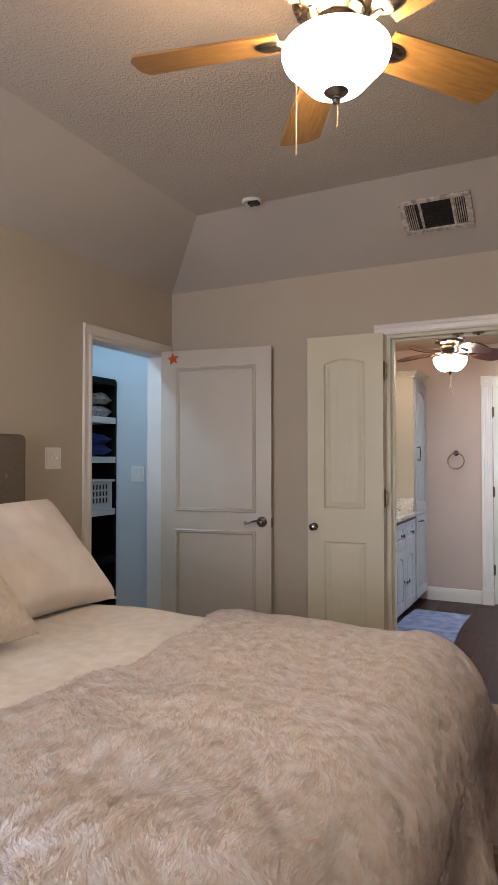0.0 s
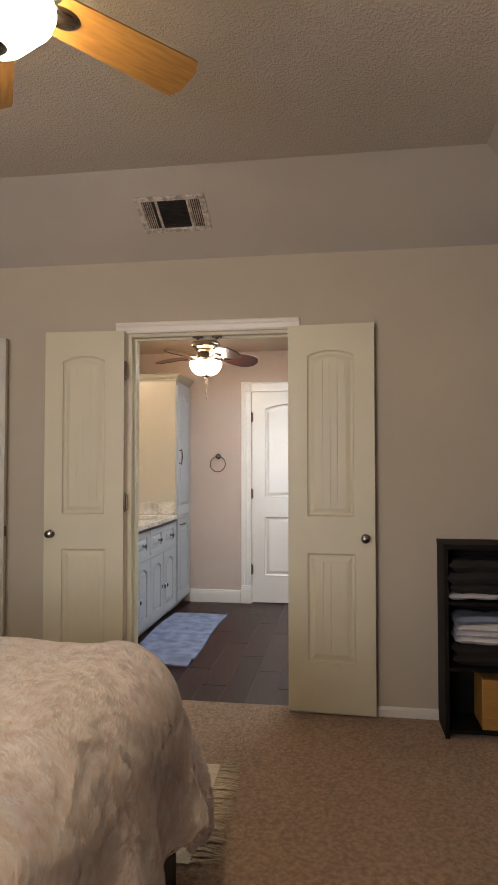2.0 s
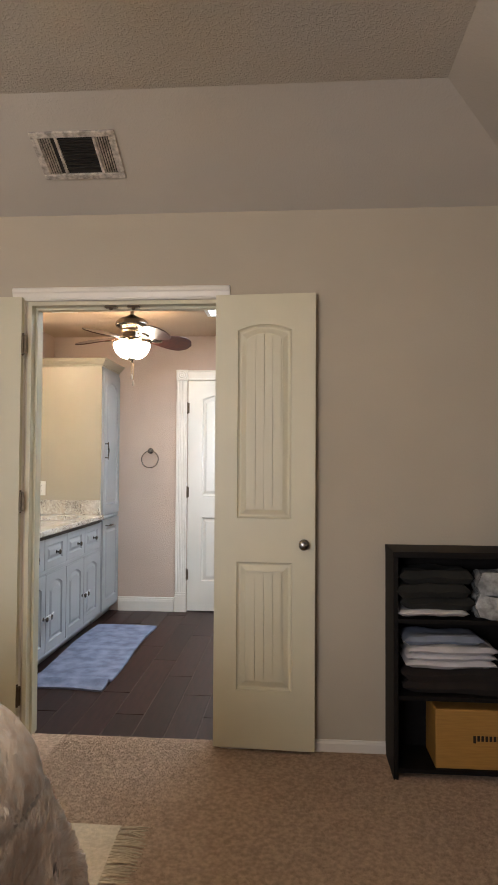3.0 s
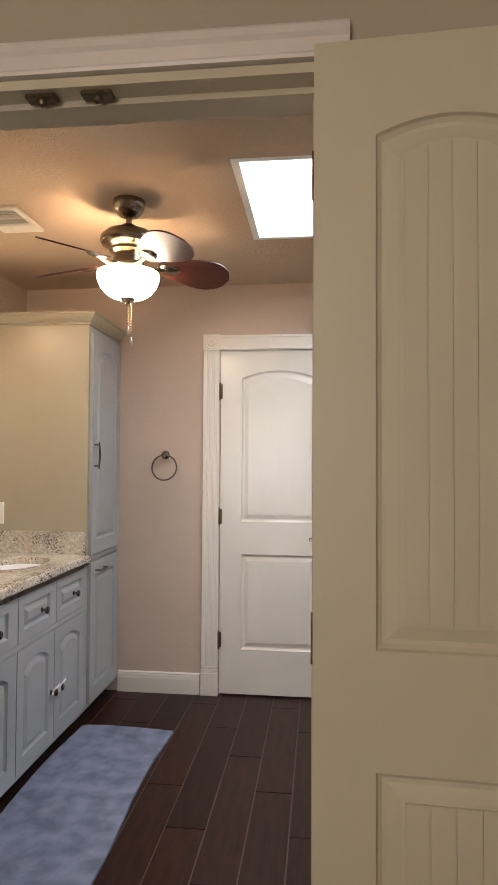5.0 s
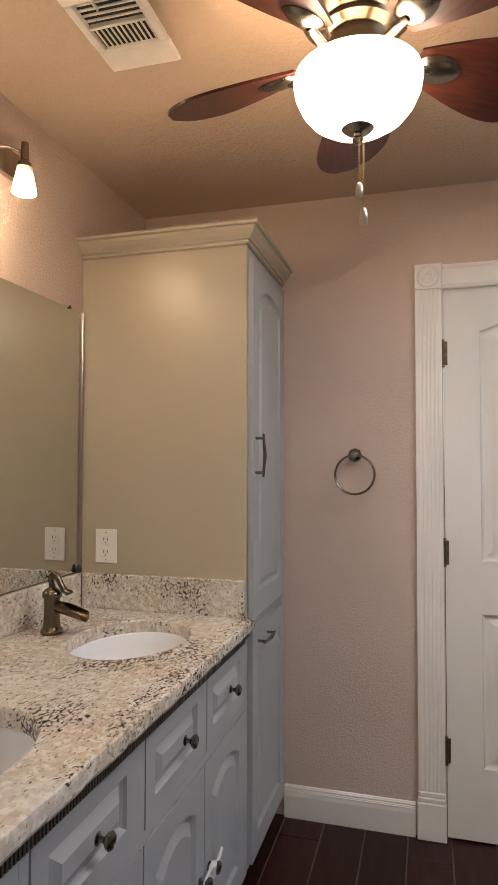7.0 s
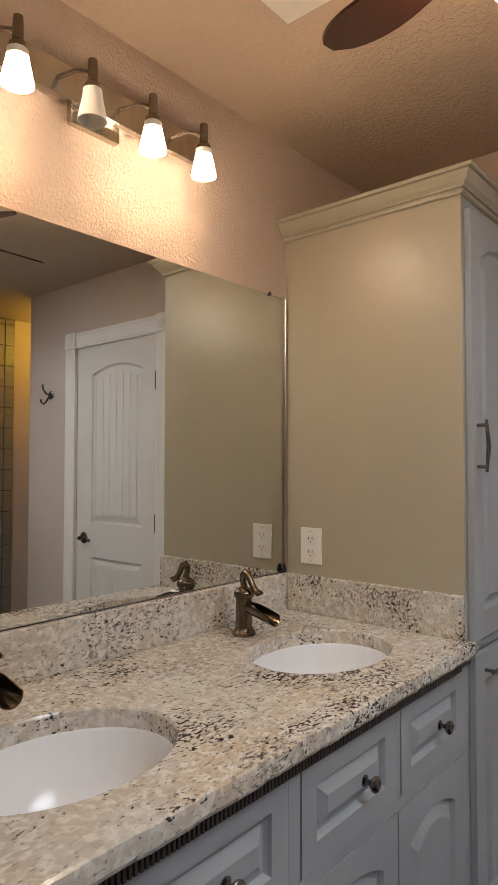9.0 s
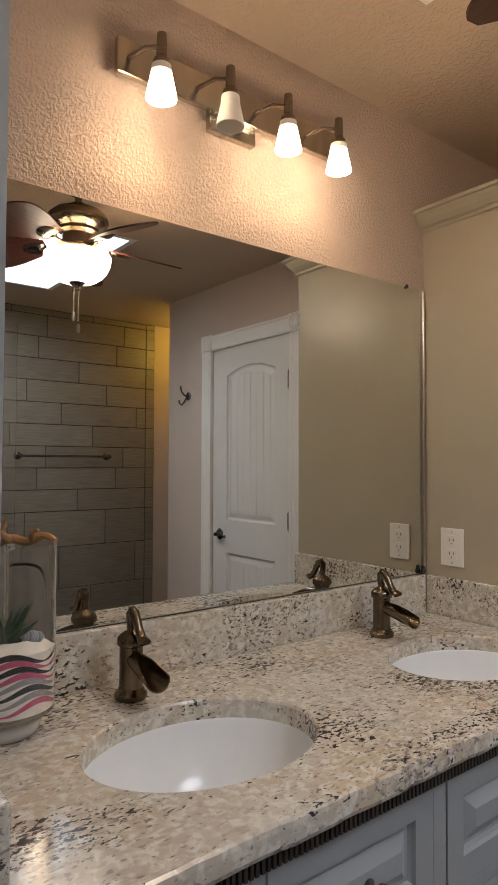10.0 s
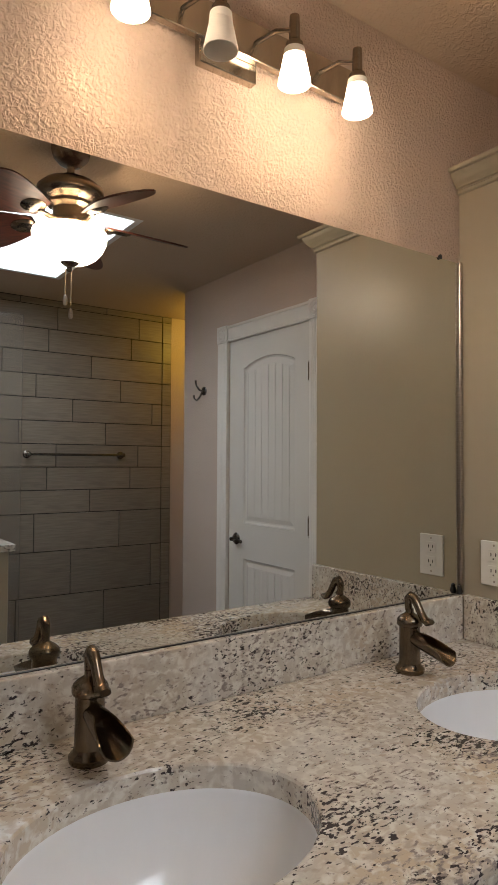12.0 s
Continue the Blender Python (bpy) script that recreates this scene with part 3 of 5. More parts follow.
W, HH = 0.465, 2.085
pan = [(0.105, 0.360, 0.262, 0.845, 0.0), (0.105, 0.355, 1.045, 1.945, 0.028)]
right = leaf("double_door_leaf", "cream beadboard-panelled door leaf standing open", W, HH, pan, DOORP, pose(-0.022, 3.690, 0.028, 0, 0, -3), group="double doors")
plain_knob(right, 0.415, 0.930)
for z in (0.20, 1.05, 1.87):
    hinge(right, 0.010, z, 0.036)
left = leaf("double_door_leaf", "cream arch-panelled door leaf folded against the wall", W, HH, pan, DOORP, pose(-1.418, 3.655, 0.028, 0, 0, 2.5), group="double doors", deep=0.0016)
plain_knob(left, 0.042, 0.930)
for z in (0.20, 1.11, 1.86):
    hinge(left, W + 0.006, z, 0.006)

cp = [(0.105, 0.665, 0.20, 0.885, 0.0), (0.105, 0.665, 1.00, 1.955, 0.0)]
CPROF = [(0.0, 0.0), (0.003, -0.006), (0.008, -0.009), (0.014, -0.004), (0.018, -0.008), (0.024, -0.002), (0.028, 0.004), (0.034, 0.004)]
closet_door = leaf("closet_door", "white two-panel closet door standing open with an orange star", 0.765, 2.065, cp, CDOOR, pose(-2.428, 3.553, 0.025, 0, 0, 8.7), False, 0.035, CPROF)
lever(closet_door, 0.705, 0.945, -1)
part("latch_plate", bx(0.7645, 0.7665, 0.004, 0.030, 0.91, 0.97, 0.0005), HINGE, closet_door, "worn metal latch plate")
pts = []
for i in range(10):
    r = 0.043 if i % 2 == 0 else 0.020
    a = radians(90 + 36 * i + 8)
    pts.append((0.088 + r * math.cos(a), 2.012 + r * math.sin(a)))
star = tagged(link("star_ornament", prism(pts, -0.008, -0.002), STARM), "orange felt star stuck on the closet door", "ornament")
star.matrix_basis = closet_door.matrix_basis.copy()

bp = [(0.128, 0.575, 0.262, 0.825, 0.0), (0.128, 0.575, 1.020, 1.925, 0.045)]
bath_door = leaf("bath_door", "closed white arch-panelled door with a lever handle", 0.718, 2.055, bp, WDOOR, pose(-0.6085, 6.386, 0.010), deep=0.0022)
lever(bath_door, 0.640, 0.930, -1)
for z in (0.32, 1.05, 1.80):
    hinge(bath_door, -0.003, z, -0.015)
struct("door_2", bx(-0.60, 0.08, 6.432, 6.454, 0.0, 2.05), TRIM, "stop behind the closed bathroom door", "door frame")

# casing of the closet doorway
bm = bmesh.new()
turn = Matrix.Translation((-2.458, 0, 0)) @ Matrix.Rotation(radians(90), 4, "Z")
sweep_box(bm, CAS, 0, 2.809, 3.690, turn @ Matrix.Translation((0, 0, 2.085)))
for yy in (2.809, 3.628):
    sweep_box(bm, CAS, 0, 0.012, 2.085, turn @ Matrix.Translation((yy, 0, 0)) @ Matrix.Rotation(radians(-90), 4, "Y") @ Matrix.Diagonal((1, 1, -1, 1)))
box(bm, -2.583, -2.454, 2.872, 2.888, 0, 2.085)
box(bm, -2.583, -2.454, 3.612, 3.628, 0, 2.085)
box(bm, -2.583, -2.454, 2.888, 3.612, 2.069, 2.085)
struct("trim_closet", bm, TRIM, "white casing of the closet doorway", "door casing")

# ---- closet behind the doorway ----
bm = bx(-3.60, -2.578, 3.787, 3.86, 0, 2.53)
box(bm, -3.60, -3.48, 1.6, 3.787, 0, 2.53)
box(bm, -3.60, -2.578, 1.48, 1.6, 0, 2.53)
struct("wall_closet", bm, CLWALL, "pale blue-white closet walls", "wall")
struct("ceiling_closet", bx(-3.60, -2.578, 1.48, 3.86, 2.47, 2.53), CLWALL, "pale closet ceiling", "ceiling")
struct("floor_closet", bx(-3.60, -2.459, 1.48, 3.79, -0.1, 0.008), CARPET, "tan closet carpet", "carpet")
unit = thing("closet_shelving", "white closet shelves, the shaded spaces between coloured near-black", "shelving")
# back, sides, lower and top shelves near-black: shade of the spaces put into colour
part("back_panel", bx(-3.478, -3.46, 2.4, 3.785, 0.01, 1.945), ESPRESSO_SHADE, unit, "back panel coloured near-black for the shade behind the shelves")
part("side_panel", bx(-3.46, -2.985, 3.765, 3.785, 0.01, 1.945), ESPRESSO_SHADE, unit)
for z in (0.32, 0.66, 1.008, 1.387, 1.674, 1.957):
    part("shelf", bx(-3.46, -2.975, 2.4, 3.764, z - 0.045, z, 0.002), SHELFW if 1.0 < z < 1.9 else ESPRESSO_SHADE, unit)
part("side_panel", bx(-3.46, -2.98, 2.38, 2.40, 0.01, 1.945), ESPRESSO_SHADE, unit)


# ---- vanity, linen tower and counter ----
RAISED = [(0.0, 0.0), (0.003, 0.007), (0.008, 0.012), (0.014, 0.012), (0.036, -0.001), (0.040, -0.001)]
FACE = Matrix.Translation((-1.250, 0.010, 0)) @ Matrix.Rotation(radians(90), 4, "Z")  # local x runs along +y, local -y faces into the room


def cab_knob(parent, x, z):
    m = Matrix.Translation((x, -0.018, z)) @ Matrix.Rotation(radians(90), 4, "X")
    part("knob", lathe([(0.011, 0), (0.012, 0.003), (0.006, 0.006), (0.005, 0.014), (0.010, 0.018), (0.0155, 0.023), (0.0165, 0.028), (0.013, 0.032), (0.009, 0.033), (0.008, 0.0315), (0, 0.0325)], 20), PEWTER, parent, "dark pewter knob", True, m)


def front(parent, name, y0, y1, z0, z1, rise, frame_w, knob=None):
    w, h = y1 - y0, z1 - z0
    d = part(name, panelled(bmesh.new(), w, h, [(frame_w, w - frame_w, frame_w, h - frame_w, rise)], RAISED, -0.018, 0.018), CAB, parent, "", False, FACE @ Matrix.Translation((y0, 0, z0)))
    if knob:
        cab_knob(d, knob[0] - y0, knob[1] - z0)
    return d


vanity = thing("vanity_cabinet", "grey-blue double vanity with raised panels and pewter knobs", "vanity", pose(0, 0, 0))
bm = bx(-1.83, -1.252, 4.350, 5.858, 0.085, 0.680)
box(bm, -1.274, -1.252, 4.350, 5.858, 0.680, 0.850)
box(bm, -1.83, -1.81, 4.350, 5.858, 0.680, 0.850)
for y in (4.350, 5.130, 5.838):
    box(bm, -1.81, -1.274, y, y + 0.02, 0.680, 0.850)
box(bm, -1.83, -1.32, 4.350, 5.858, 0.0, 0.085)
part("body", bm, CAB, vanity)
for y0, y1, ky in ((5.462, 5.812, 5.661), (5.085, 5.435, 5.300), (4.690, 5.045, 4.884), (4.365, 4.660, 4.52)):
    front(vanity, "drawer_front", y0, y1, 0.635, 0.832, 0.0, 0.046, (ky, 0.728))
for y0, y1, ky in ((5.448, 5.812, 5.478), (5.080, 5.438, 5.408), (4.718, 5.062, 4.752), (4.365, 4.708, 4.676)):
    front(vanity, "cabinet_door", y0, y1, 0.105, 0.605, 0.035, 0.058, (ky, 0.330))
# face frame, flush with the fronts and parted from them by thin gaps
FX0, FX1 = -1.2525, -1.2335
for z0, z1 in ((0.086, 0.1025), (0.6075, 0.6325), (0.8345, 0.8495)):
    part("rail", bx(FX0, FX1, 4.350, 5.858, z0, z1, 0.0008), CAB, vanity)
for z0, z1, gaps in ((0.6330, 0.8340, ((4.350, 4.3725), (4.6725, 4.6975), (5.0575, 5.0925), (5.4475, 5.4695), (5.8245, 5.858))),
                     (0.1030, 0.6070, ((4.350, 4.3725), (4.7205, 4.7255), (5.0745, 5.0875), (5.4505, 5.4555), (5.8245, 5.858)))):
    for y0, y1 in gaps:
        part("stile", bx(FX0, FX1, y0, y1, z0, z1, 0.0008), CAB, vanity)
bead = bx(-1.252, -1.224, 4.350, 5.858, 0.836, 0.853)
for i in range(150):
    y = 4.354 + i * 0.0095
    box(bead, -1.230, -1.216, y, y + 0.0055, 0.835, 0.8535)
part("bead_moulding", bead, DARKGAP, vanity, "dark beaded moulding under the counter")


def latch(y, z):
    t = thing("child_latch", "white plastic child safety latch looped over cabinet knobs", "child latch", pose(-1.216, y + 0.010, z))
    pts = [(0.0, 0.045 * math.cos(a) , 0.011 * math.sin(a) + 0.004 * math.cos(a)) for a in (2 * math.pi * i / 24 for i in range(25))]
    part("loop", tube(pts, 0.0050, 8, caps=False), LATCH, t, "", True)
    part("slider", bx(-0.008, 0.010, 0.008, 0.040, -0.016, 0.016, 0.004, 2), LATCH, t)
    part("tail", tube([(0.004, 0.03, 0.004), (0.006, 0.06, 0.014), (0.003, 0.088, 0.020)], [0.0055, 0.0055, 0.0045], 8), LATCH, t, "", True)


latch(5.443, 0.330)
latch(4.714, 0.330)

tower = thing("linen_tower", "tall linen cabinet with grey doors and a tan side panel", "cabinet")
bm = bx(-1.846, -1.242, 5.875, 6.379, 0.075, 2.135)
box(bm, -1.846, -1.31, 5.875, 6.379, 0.0, 0.075)
part("body", bm, CAB, tower)
part("side_panel", bx(-1.846, -1.240, 5.862, 5.875, 0.86, 2.135), PANEL, tower, "satin tan painted side panel")
part("side_panel", bx(-1.846, -1.32, 5.862, 5.875, 0.0, 0.86), PANEL, tower)
TF = Matrix.Translation((-1.240, 0, 0)) @ Matrix.Rotation(radians(90), 4, "Z")


def tower_door(z0, z1, rise):
    y0, y1 = 5.885, 6.345
    w, h = y1 - y0, z1 - z0
    return part("cabinet_door", panelled(bmesh.new(), w, h, [(0.07, w - 0.07, 0.075, h - 0.075, rise)], RAISED, -0.018, 0.018), CAB, tower, "", False, TF @ Matrix.Translation((y0, 0, z0)))


up = tower_door(0.885, 2.08, 0.05)
dn = tower_door(0.10, 0.845, 0.0)
bead = bx(-1.242, -1.232, 5.885, 6.345, 0.854, 0.876)
for i in range(44):
    box(bead, -1.233, -1.227, 5.888 + i * 0.0104, 5.894 + i * 0.0104, 0.859, 0.871)
part("bead_moulding", bead, CAB, tower, "beaded grey strip between the doors")


def pull(parent, a, b):
    a, b = Vector(a), Vector(b)
    d = (b - a).normalized()
    bm = tube([a - d * 0.015 + Vector((0, -0.026, 0)), a.lerp(b, 0.5) + Vector((0, -0.032, 0)), b + d * 0.015 + Vector((0, -0.026, 0))], [0.004, 0.0065, 0.004], 10)
    for p in (a, b):
        tube([p, p + Vector((0, -0.028, 0))], 0.005, 8, bm)
    part("pull_handle", bm, PEWTER, parent, "bowed pewter pull", True)


pull(up, (0.032, -0.018, 0.475), (0.032, -0.018, 0.590))
pull(dn, (0.07, -0.018, 0.695), (0.19, -0.018, 0.695))
CROWN = [(0, 0), (-0.008, 0), (-0.012, 0.003), (-0.013, 0.009), (-0.009, 0.013), (-0.009, 0.017), (-0.016, 0.018), (-0.019, 0.024), (-0.027, 0.032), (-0.036, 0.046), (-0.040, 0.057), (-0.040, 0.060), (-0.049, 0.061), (-0.052, 0.066), (-0.052, 0.072), (0, 0.072)]
bm = bmesh.new()


def crown_run(bm, pts, profile, z):
    """A moulding along a bent line of (x, y) points, mitred at the bend; depth grows to the line's right."""
    rows = []
    for i, p in enumerate(pts):
        p = Vector(p)
        a = (p - Vector(pts[i - 1])).normalized() if i else None
        b = (Vector(pts[i + 1]) - p).normalized() if i < len(pts) - 1 else None
        na = Vector((a.y, -a.x)) if a else None
        nb = Vector((b.y, -b.x)) if b else None
        n = na if nb is None else nb if na is None else (na + nb) / (1 + na.dot(nb))
        rows.append([bm.verts.new((p.x - n.x * d, p.y - n.y * d, z + h)) for d, h in profile])
    k = len(profile)
    for r, s in zip(rows, rows[1:]):
        for i in range(k):
            bm.faces.new((r[i], r[(i + 1) % k], s[(i + 1) % k], s[i]))
    bm.faces.new(rows[0])
    bm.faces.new(rows[-1])


crown_run(bm, [(-1.846, 5.864), (-1.242, 5.864), (-1.242, 6.379)], [(d, h * 0.88) for d, h in CROWN], 2.114)
box(bm, -1.844, -1.244, 5.866, 6.377, 2.135, 2.180)
part("crown_moulding", bm, CABT, tower, "tan stepped crown moulding")

# counter with two oval cut-outs
CT, CB, XF, XB, YA, YB = 0.894, 0.855, -1.208, -1.846, 4.348, 5.860
SINKS = ((-1.487, 4.772), (-1.487, 5.537))
AX, AY = 0.165, 0.215
bm = bmesh.new()


def ring(z, kx=1.0):
    return [[bm.verts.new((cx + AX * kx * math.cos(a), cy + AY * kx * math.sin(a), z)) for a in (2 * math.pi * i / 56 for i in range(56))] for cx, cy in SINKS]


rng = random.Random(4)
wave = [(XF + rng.uniform(-0.0022, 0.0022), YA + (YB - YA) * i / 60) for i in range(61)]
rim = [(XB, YB), (XB, YA)]


def edge_loop(dx, z):
    return [bm.verts.new((x + dx, y, z)) for x, y in wave] + [bm.verts.new((x, y, z)) for x, y in rim]


loops = [edge_loop(-0.006, CT), edge_loop(-0.0015, CT - 0.003), edge_loop(0, CT - 0.010), edge_loop(0.001, CB + 0.010), edge_loop(-0.003, CB + 0.002), edge_loop(-0.010, CB)]
n = len(loops[0])
for a, b in zip(loops, loops[1:]):
    for i in range(n):
        bm.faces.new((a[i], a[(i + 1) % n], b[(i + 1) % n], b[i]))
top, mid, low = ring(CT), ring(CT - 0.004, 0.985), ring(CB, 0.985)
for s in range(2):
    for a, b in ((top[s], mid[s]), (mid[s], low[s])):
        for i in range(56):
            bm.faces.new((a[i], a[(i + 1) % 56], b[(i + 1) % 56], b[i]))
for loop, holes in ((loops[0], top), (loops[-1], low)):
    es = [bm.edges.get((loop[i], loop[(i + 1) % n])) for i in range(n)]
    for hole in holes:
        es += [bm.edges.get((hole[i], hole[(i + 1) % 56])) for i in range(56)]
    bmesh.ops.triangle_fill(bm, use_beauty=True, use_dissolve=False, edges=es)
tagged(link("granite_countertop", bm, GRANITE), "speckled cream granite countertop with two oval cut-outs", "countertop")
for name, dims, lab in (("granite_backsplash", (-1.846, -1.824, 4.348, 5.840, 0.894, 1.012), "low speckled granite backsplash under the mirror"),
                        ("granite_sidesplash", (-1.824, -1.240, 5.840, 5.861, 0.894, 1.012), "low speckled granite splash against the linen tower"),
                        ("granite_sidesplash", (-1.824, -1.243, 4.348, 4.370, 0.894, 1.012), "low speckled granite splash against the grey end wall")):
    tagged(link(name, bx(*dims, 0.003, 2), GRANITE), lab, "backsplash")

for cx, cy in SINKS:
    s = thing("undermount_sink", "white oval undermount ceramic sink", "sink", pose(cx, cy, CB))
    prof = [(1.06, -0.012), (1.06, 0.0), (0.985, 0.0), (0.975, -0.006), (0.945, -0.035), (0.87, -0.075), (0.73, -0.112), (0.50, -0.136), (0.25, -0.146), (0.12, -0.148), (0, -0.148)]
    part("basin", lathe(prof, 56), CERAMIC, s, "", True, Matrix.Diagonal((AX, AY, 1, 1)))
    part("drain", lathe([(0.024, -0.1475), (0.024, -0.144), (0.018, -0.1435), (0.015, -0.147), (0, -0.147)], 24), NICKEL, s, "metal drain ring", True)


def faucet(y):
    f = thing("waterfall_faucet", "antique bronze pump-style waterfall faucet", "faucet", pose(-1.727, y, CT))
    part("base", lathe([(0.0, 0), (0.031, 0), (0.0325, 0.004), (0.0325, 0.010), (0.029, 0.014), (0.026, 0.017), (0.0245, 0.022)], 32), BRONZE, f, "stepped round foot", True)
    part("body", lathe([(0.0245, 0.020), (0.0238, 0.026), (0.0232, 0.060), (0.0232, 0.100), (0.0240, 0.103), (0.0275, 0.105), (0.0287, 0.109), (0.0287, 0.116), (0.0265, 0.121), (0.020, 0.127), (0.013, 0.131), (0.0095, 0.134), (0.009, 0.142), (0.0, 0.143)], 32), BRONZE, f, "", True)
    bm = bmesh.new()
    rows, n = [], 18
    for i in range(15):
        k = i / 14
        cx, cz, w = 0.006 + 0.104 * k, 0.080 - 0.015 * k, 0.0165 + 0.0105 * k
        cut = math.pi * (1.0 if k < 0.24 else 1.0 - 0.50 * ((k - 0.24) / 0.76) ** 0.6)
        row = []
        for r in (w, w - 0.0028):
            sweep = [-cut + 2 * cut * j / n for j in range(n + 1)]
            for a in (sweep if r == w else reversed(sweep)):
                row.append(bm.verts.new((cx + 0.30 * r * math.cos(a) * k - 0.006 * k * k, r * math.sin(a), cz - r * math.cos(a) * 0.92)))
        rows.append(row)
    m = len(rows[0])
    for a, b in zip(rows, rows[1:]):
        for i in range(m):
            bm.faces.new((a[i], a[(i + 1) % m], b[(i + 1) % m], b[i]))
    bm.faces.new(rows[0]), bm.faces.new(rows[-1])
    part("spout", bm, BRONZE, f, "open trough spout", True)
    bend = [(-0.002, 0, 0.138), (-0.004, 0, 0.152), (-0.003, 0, 0.164), (0.004, 0, 0.171), (0.013, 0, 0.168), (0.022, 0, 0.155), (0.031, 0, 0.139), (0.041, 0, 0.126), (0.052, 0, 0.121), (0.062, 0, 0.123)]
    bm = tube(bend, [0.0085, 0.0085, 0.0098, 0.0105, 0.0100, 0.0090, 0.0085, 0.0085, 0.0090, 0.0055], 12)
    for v in bm.verts:
        if v.co.x > 0.030:
            v.co.y *= 1.0 + 22.0 * (v.co.x - 0.030)
    part("handle", bm, BRONZE, f, "curved pump handle", True)


faucet(4.757)
faucet(5.512)

# mirror, channel, outlet
mirror = thing("wall_mirror", "large frameless vanity mirror resting on the backsplash", "mirror", pose(0, 0, 0))
part("glass", bx(-1.8475, -1.842, 4.350, 5.845, 1.014, 1.920), MIRROR, mirror)
part("edge_channel", bx(-1.8475, -1.834, 5.8455, 5.8585, 1.012, 1.920, 0.002), NICKEL, mirror, "thin grey metal edge channel")
part("bottom_channel", bx(-1.8475, -1.839, 4.350, 5.845, 1.0125, 1.0145), BLACKP, mirror)
part("clip", lathe([(0.006, 0), (0.007, 0.004), (0, 0.006)], 12), BLACKP, mirror, "", True, Matrix.Translation((-1.842, 5.77, 1.922)) @ Matrix.Rotation(radians(90), 4, "Y"))
tagged(link("penguin_figurine", lathe([(0, 0), (0.007, 0.001), (0.009, 0.008), (0.007, 0.016), (0.0055, 0.019), (0.006, 0.023), (0.003, 0.027), (0, 0.028)], 14, Matrix.Translation((-1.832, 5.835, 1.013))), BLACKP, None, "", True), "tiny black and white figurine on the backsplash corner", "figurine")


def outlet(m, name="wall_outlet", label="white double wall outlet above the backsplash"):
    o = thing(name, label, "outlet", m)
    part("plate", bx(-0.040, 0.040, -0.006, 0, -0.058, 0.058, 0.002, 2), PLASTIC, o)
    for z in (-0.021, 0.021):
        part("socket", bx(-0.017, 0.017, -0.008, -0.006, z - 0.016, z + 0.016, 0.001), PLASTIC, o)
        for x in (-0.007, 0.007):
            part("slot", bx(x - 0.0012, x + 0.0012, -0.0085, -0.0078, z - 0.002, z + 0.007), SLOT, o)
        part("slot", bx(-0.002, 0.002, -0.0085, -0.0078, z - 0.011, z - 0.007), SLOT, o)
    for z in (-0.047, 0.047):
        part("screw", lathe([(0.003, 0), (0, 0.001)], 10), NICKEL, o, "", False, Matrix.Translation((0, -0.006, z)) @ Matrix.Rotation(radians(90), 4, "X"))
    return o


outlet(pose(-1.741, 5.862, 1.105))


def switch(m, label, gangs=2, toggle=False):
    o = thing("light_switch", label, "switch", m)
    w = 0.058
    part("plate", bx(-w, w, -0.006, 0, -0.058, 0.058, 0.002, 2), PLASTIC, o)
    for i, x in enumerate((-0.023, 0.023)):
        if toggle:
            part("toggle", bx(x - 0.004, x + 0.004, -0.017, -0.006, -0.006, 0.010, 0.002), PLASTIC, o)
        part("rocker", bx(x - 0.016, x + 0.016, -0.009, -0.006, -0.033, 0.033, 0.002), PLASTIC, o)
    return o


switch(pose(-2.458, 2.577, 1.374, 0, 0, 90), "white double switch plate on the tan wall", toggle=True)
switch(pose(-2.79, 3.787, 1.262), "white rocker switch plate on the closet wall")

# vanity light bar
bar = thing("vanity_light_bar", "brushed nickel bar light with four frosted shades, one unlit", "wall light", pose(-1.848, -0.012, 0.028))
part("canopy", bx(0, 0.022, 5.020, 5.160, 2.140, 2.270, 0.002), BARM, bar)
part("bar", bx(0.022, 0.040, 4.765, 5.455, 2.178, 2.258, 0.002), BARM, bar, "brushed nickel bar")
for i, y in enumerate((4.821, 5.000, 5.175, 5.350)):
    lit = i != 1
    part("arm", tube([(0.040, y - 0.03, 2.215), (0.085, y - 0.012, 2.222), (0.128, y, 2.205)], 0.005, 8), FANM, bar, "", True)
    part("socket", lathe([(0.0, 0.0), (0.010, 0.0), (0.011, -0.020), (0.011, -0.050), (0.017, -0.056), (0.019, -0.068), (0, -0.068)], 20), FANM, bar, "", True, Matrix.Translation((0.130, y, 2.232)))
    part("shade_collar", lathe([(0.014, 0), (0.0195, -0.003), (0.0205, -0.020), (0.0185, -0.020), (0.0175, -0.006)], 24), SHADE_OFF, bar, "clear glass collar of the shade", True, Matrix.Translation((0.130, y, 2.166)) @ Matrix.Diagonal((1.07, 1.07, 0.86, 1)))
    part("shade", lathe([(0.0205, -0.0205), (0.0215, -0.028), (0.025, -0.048), (0.031, -0.084), (0.0295, -0.085), (0.0235, -0.048), (0.0195, -0.028), (0.0185, -0.0205)], 24), SHADE_ON if lit else SHADE_OFF, bar, "glowing frosted glass shade" if lit else "unlit frosted glass shade", True, Matrix.Translation((0.130, y, 2.166)) @ Matrix.Diagonal((1.07, 1.07, 0.86, 1)))
for y, e in ((4.821, 1.1), (5.175, 0.28), (5.350, 0.28)):
    lamp("vanity_bulb", "POINT", pose(-1.718, y - 0.012, 2.140), e, BULB, 0.018)


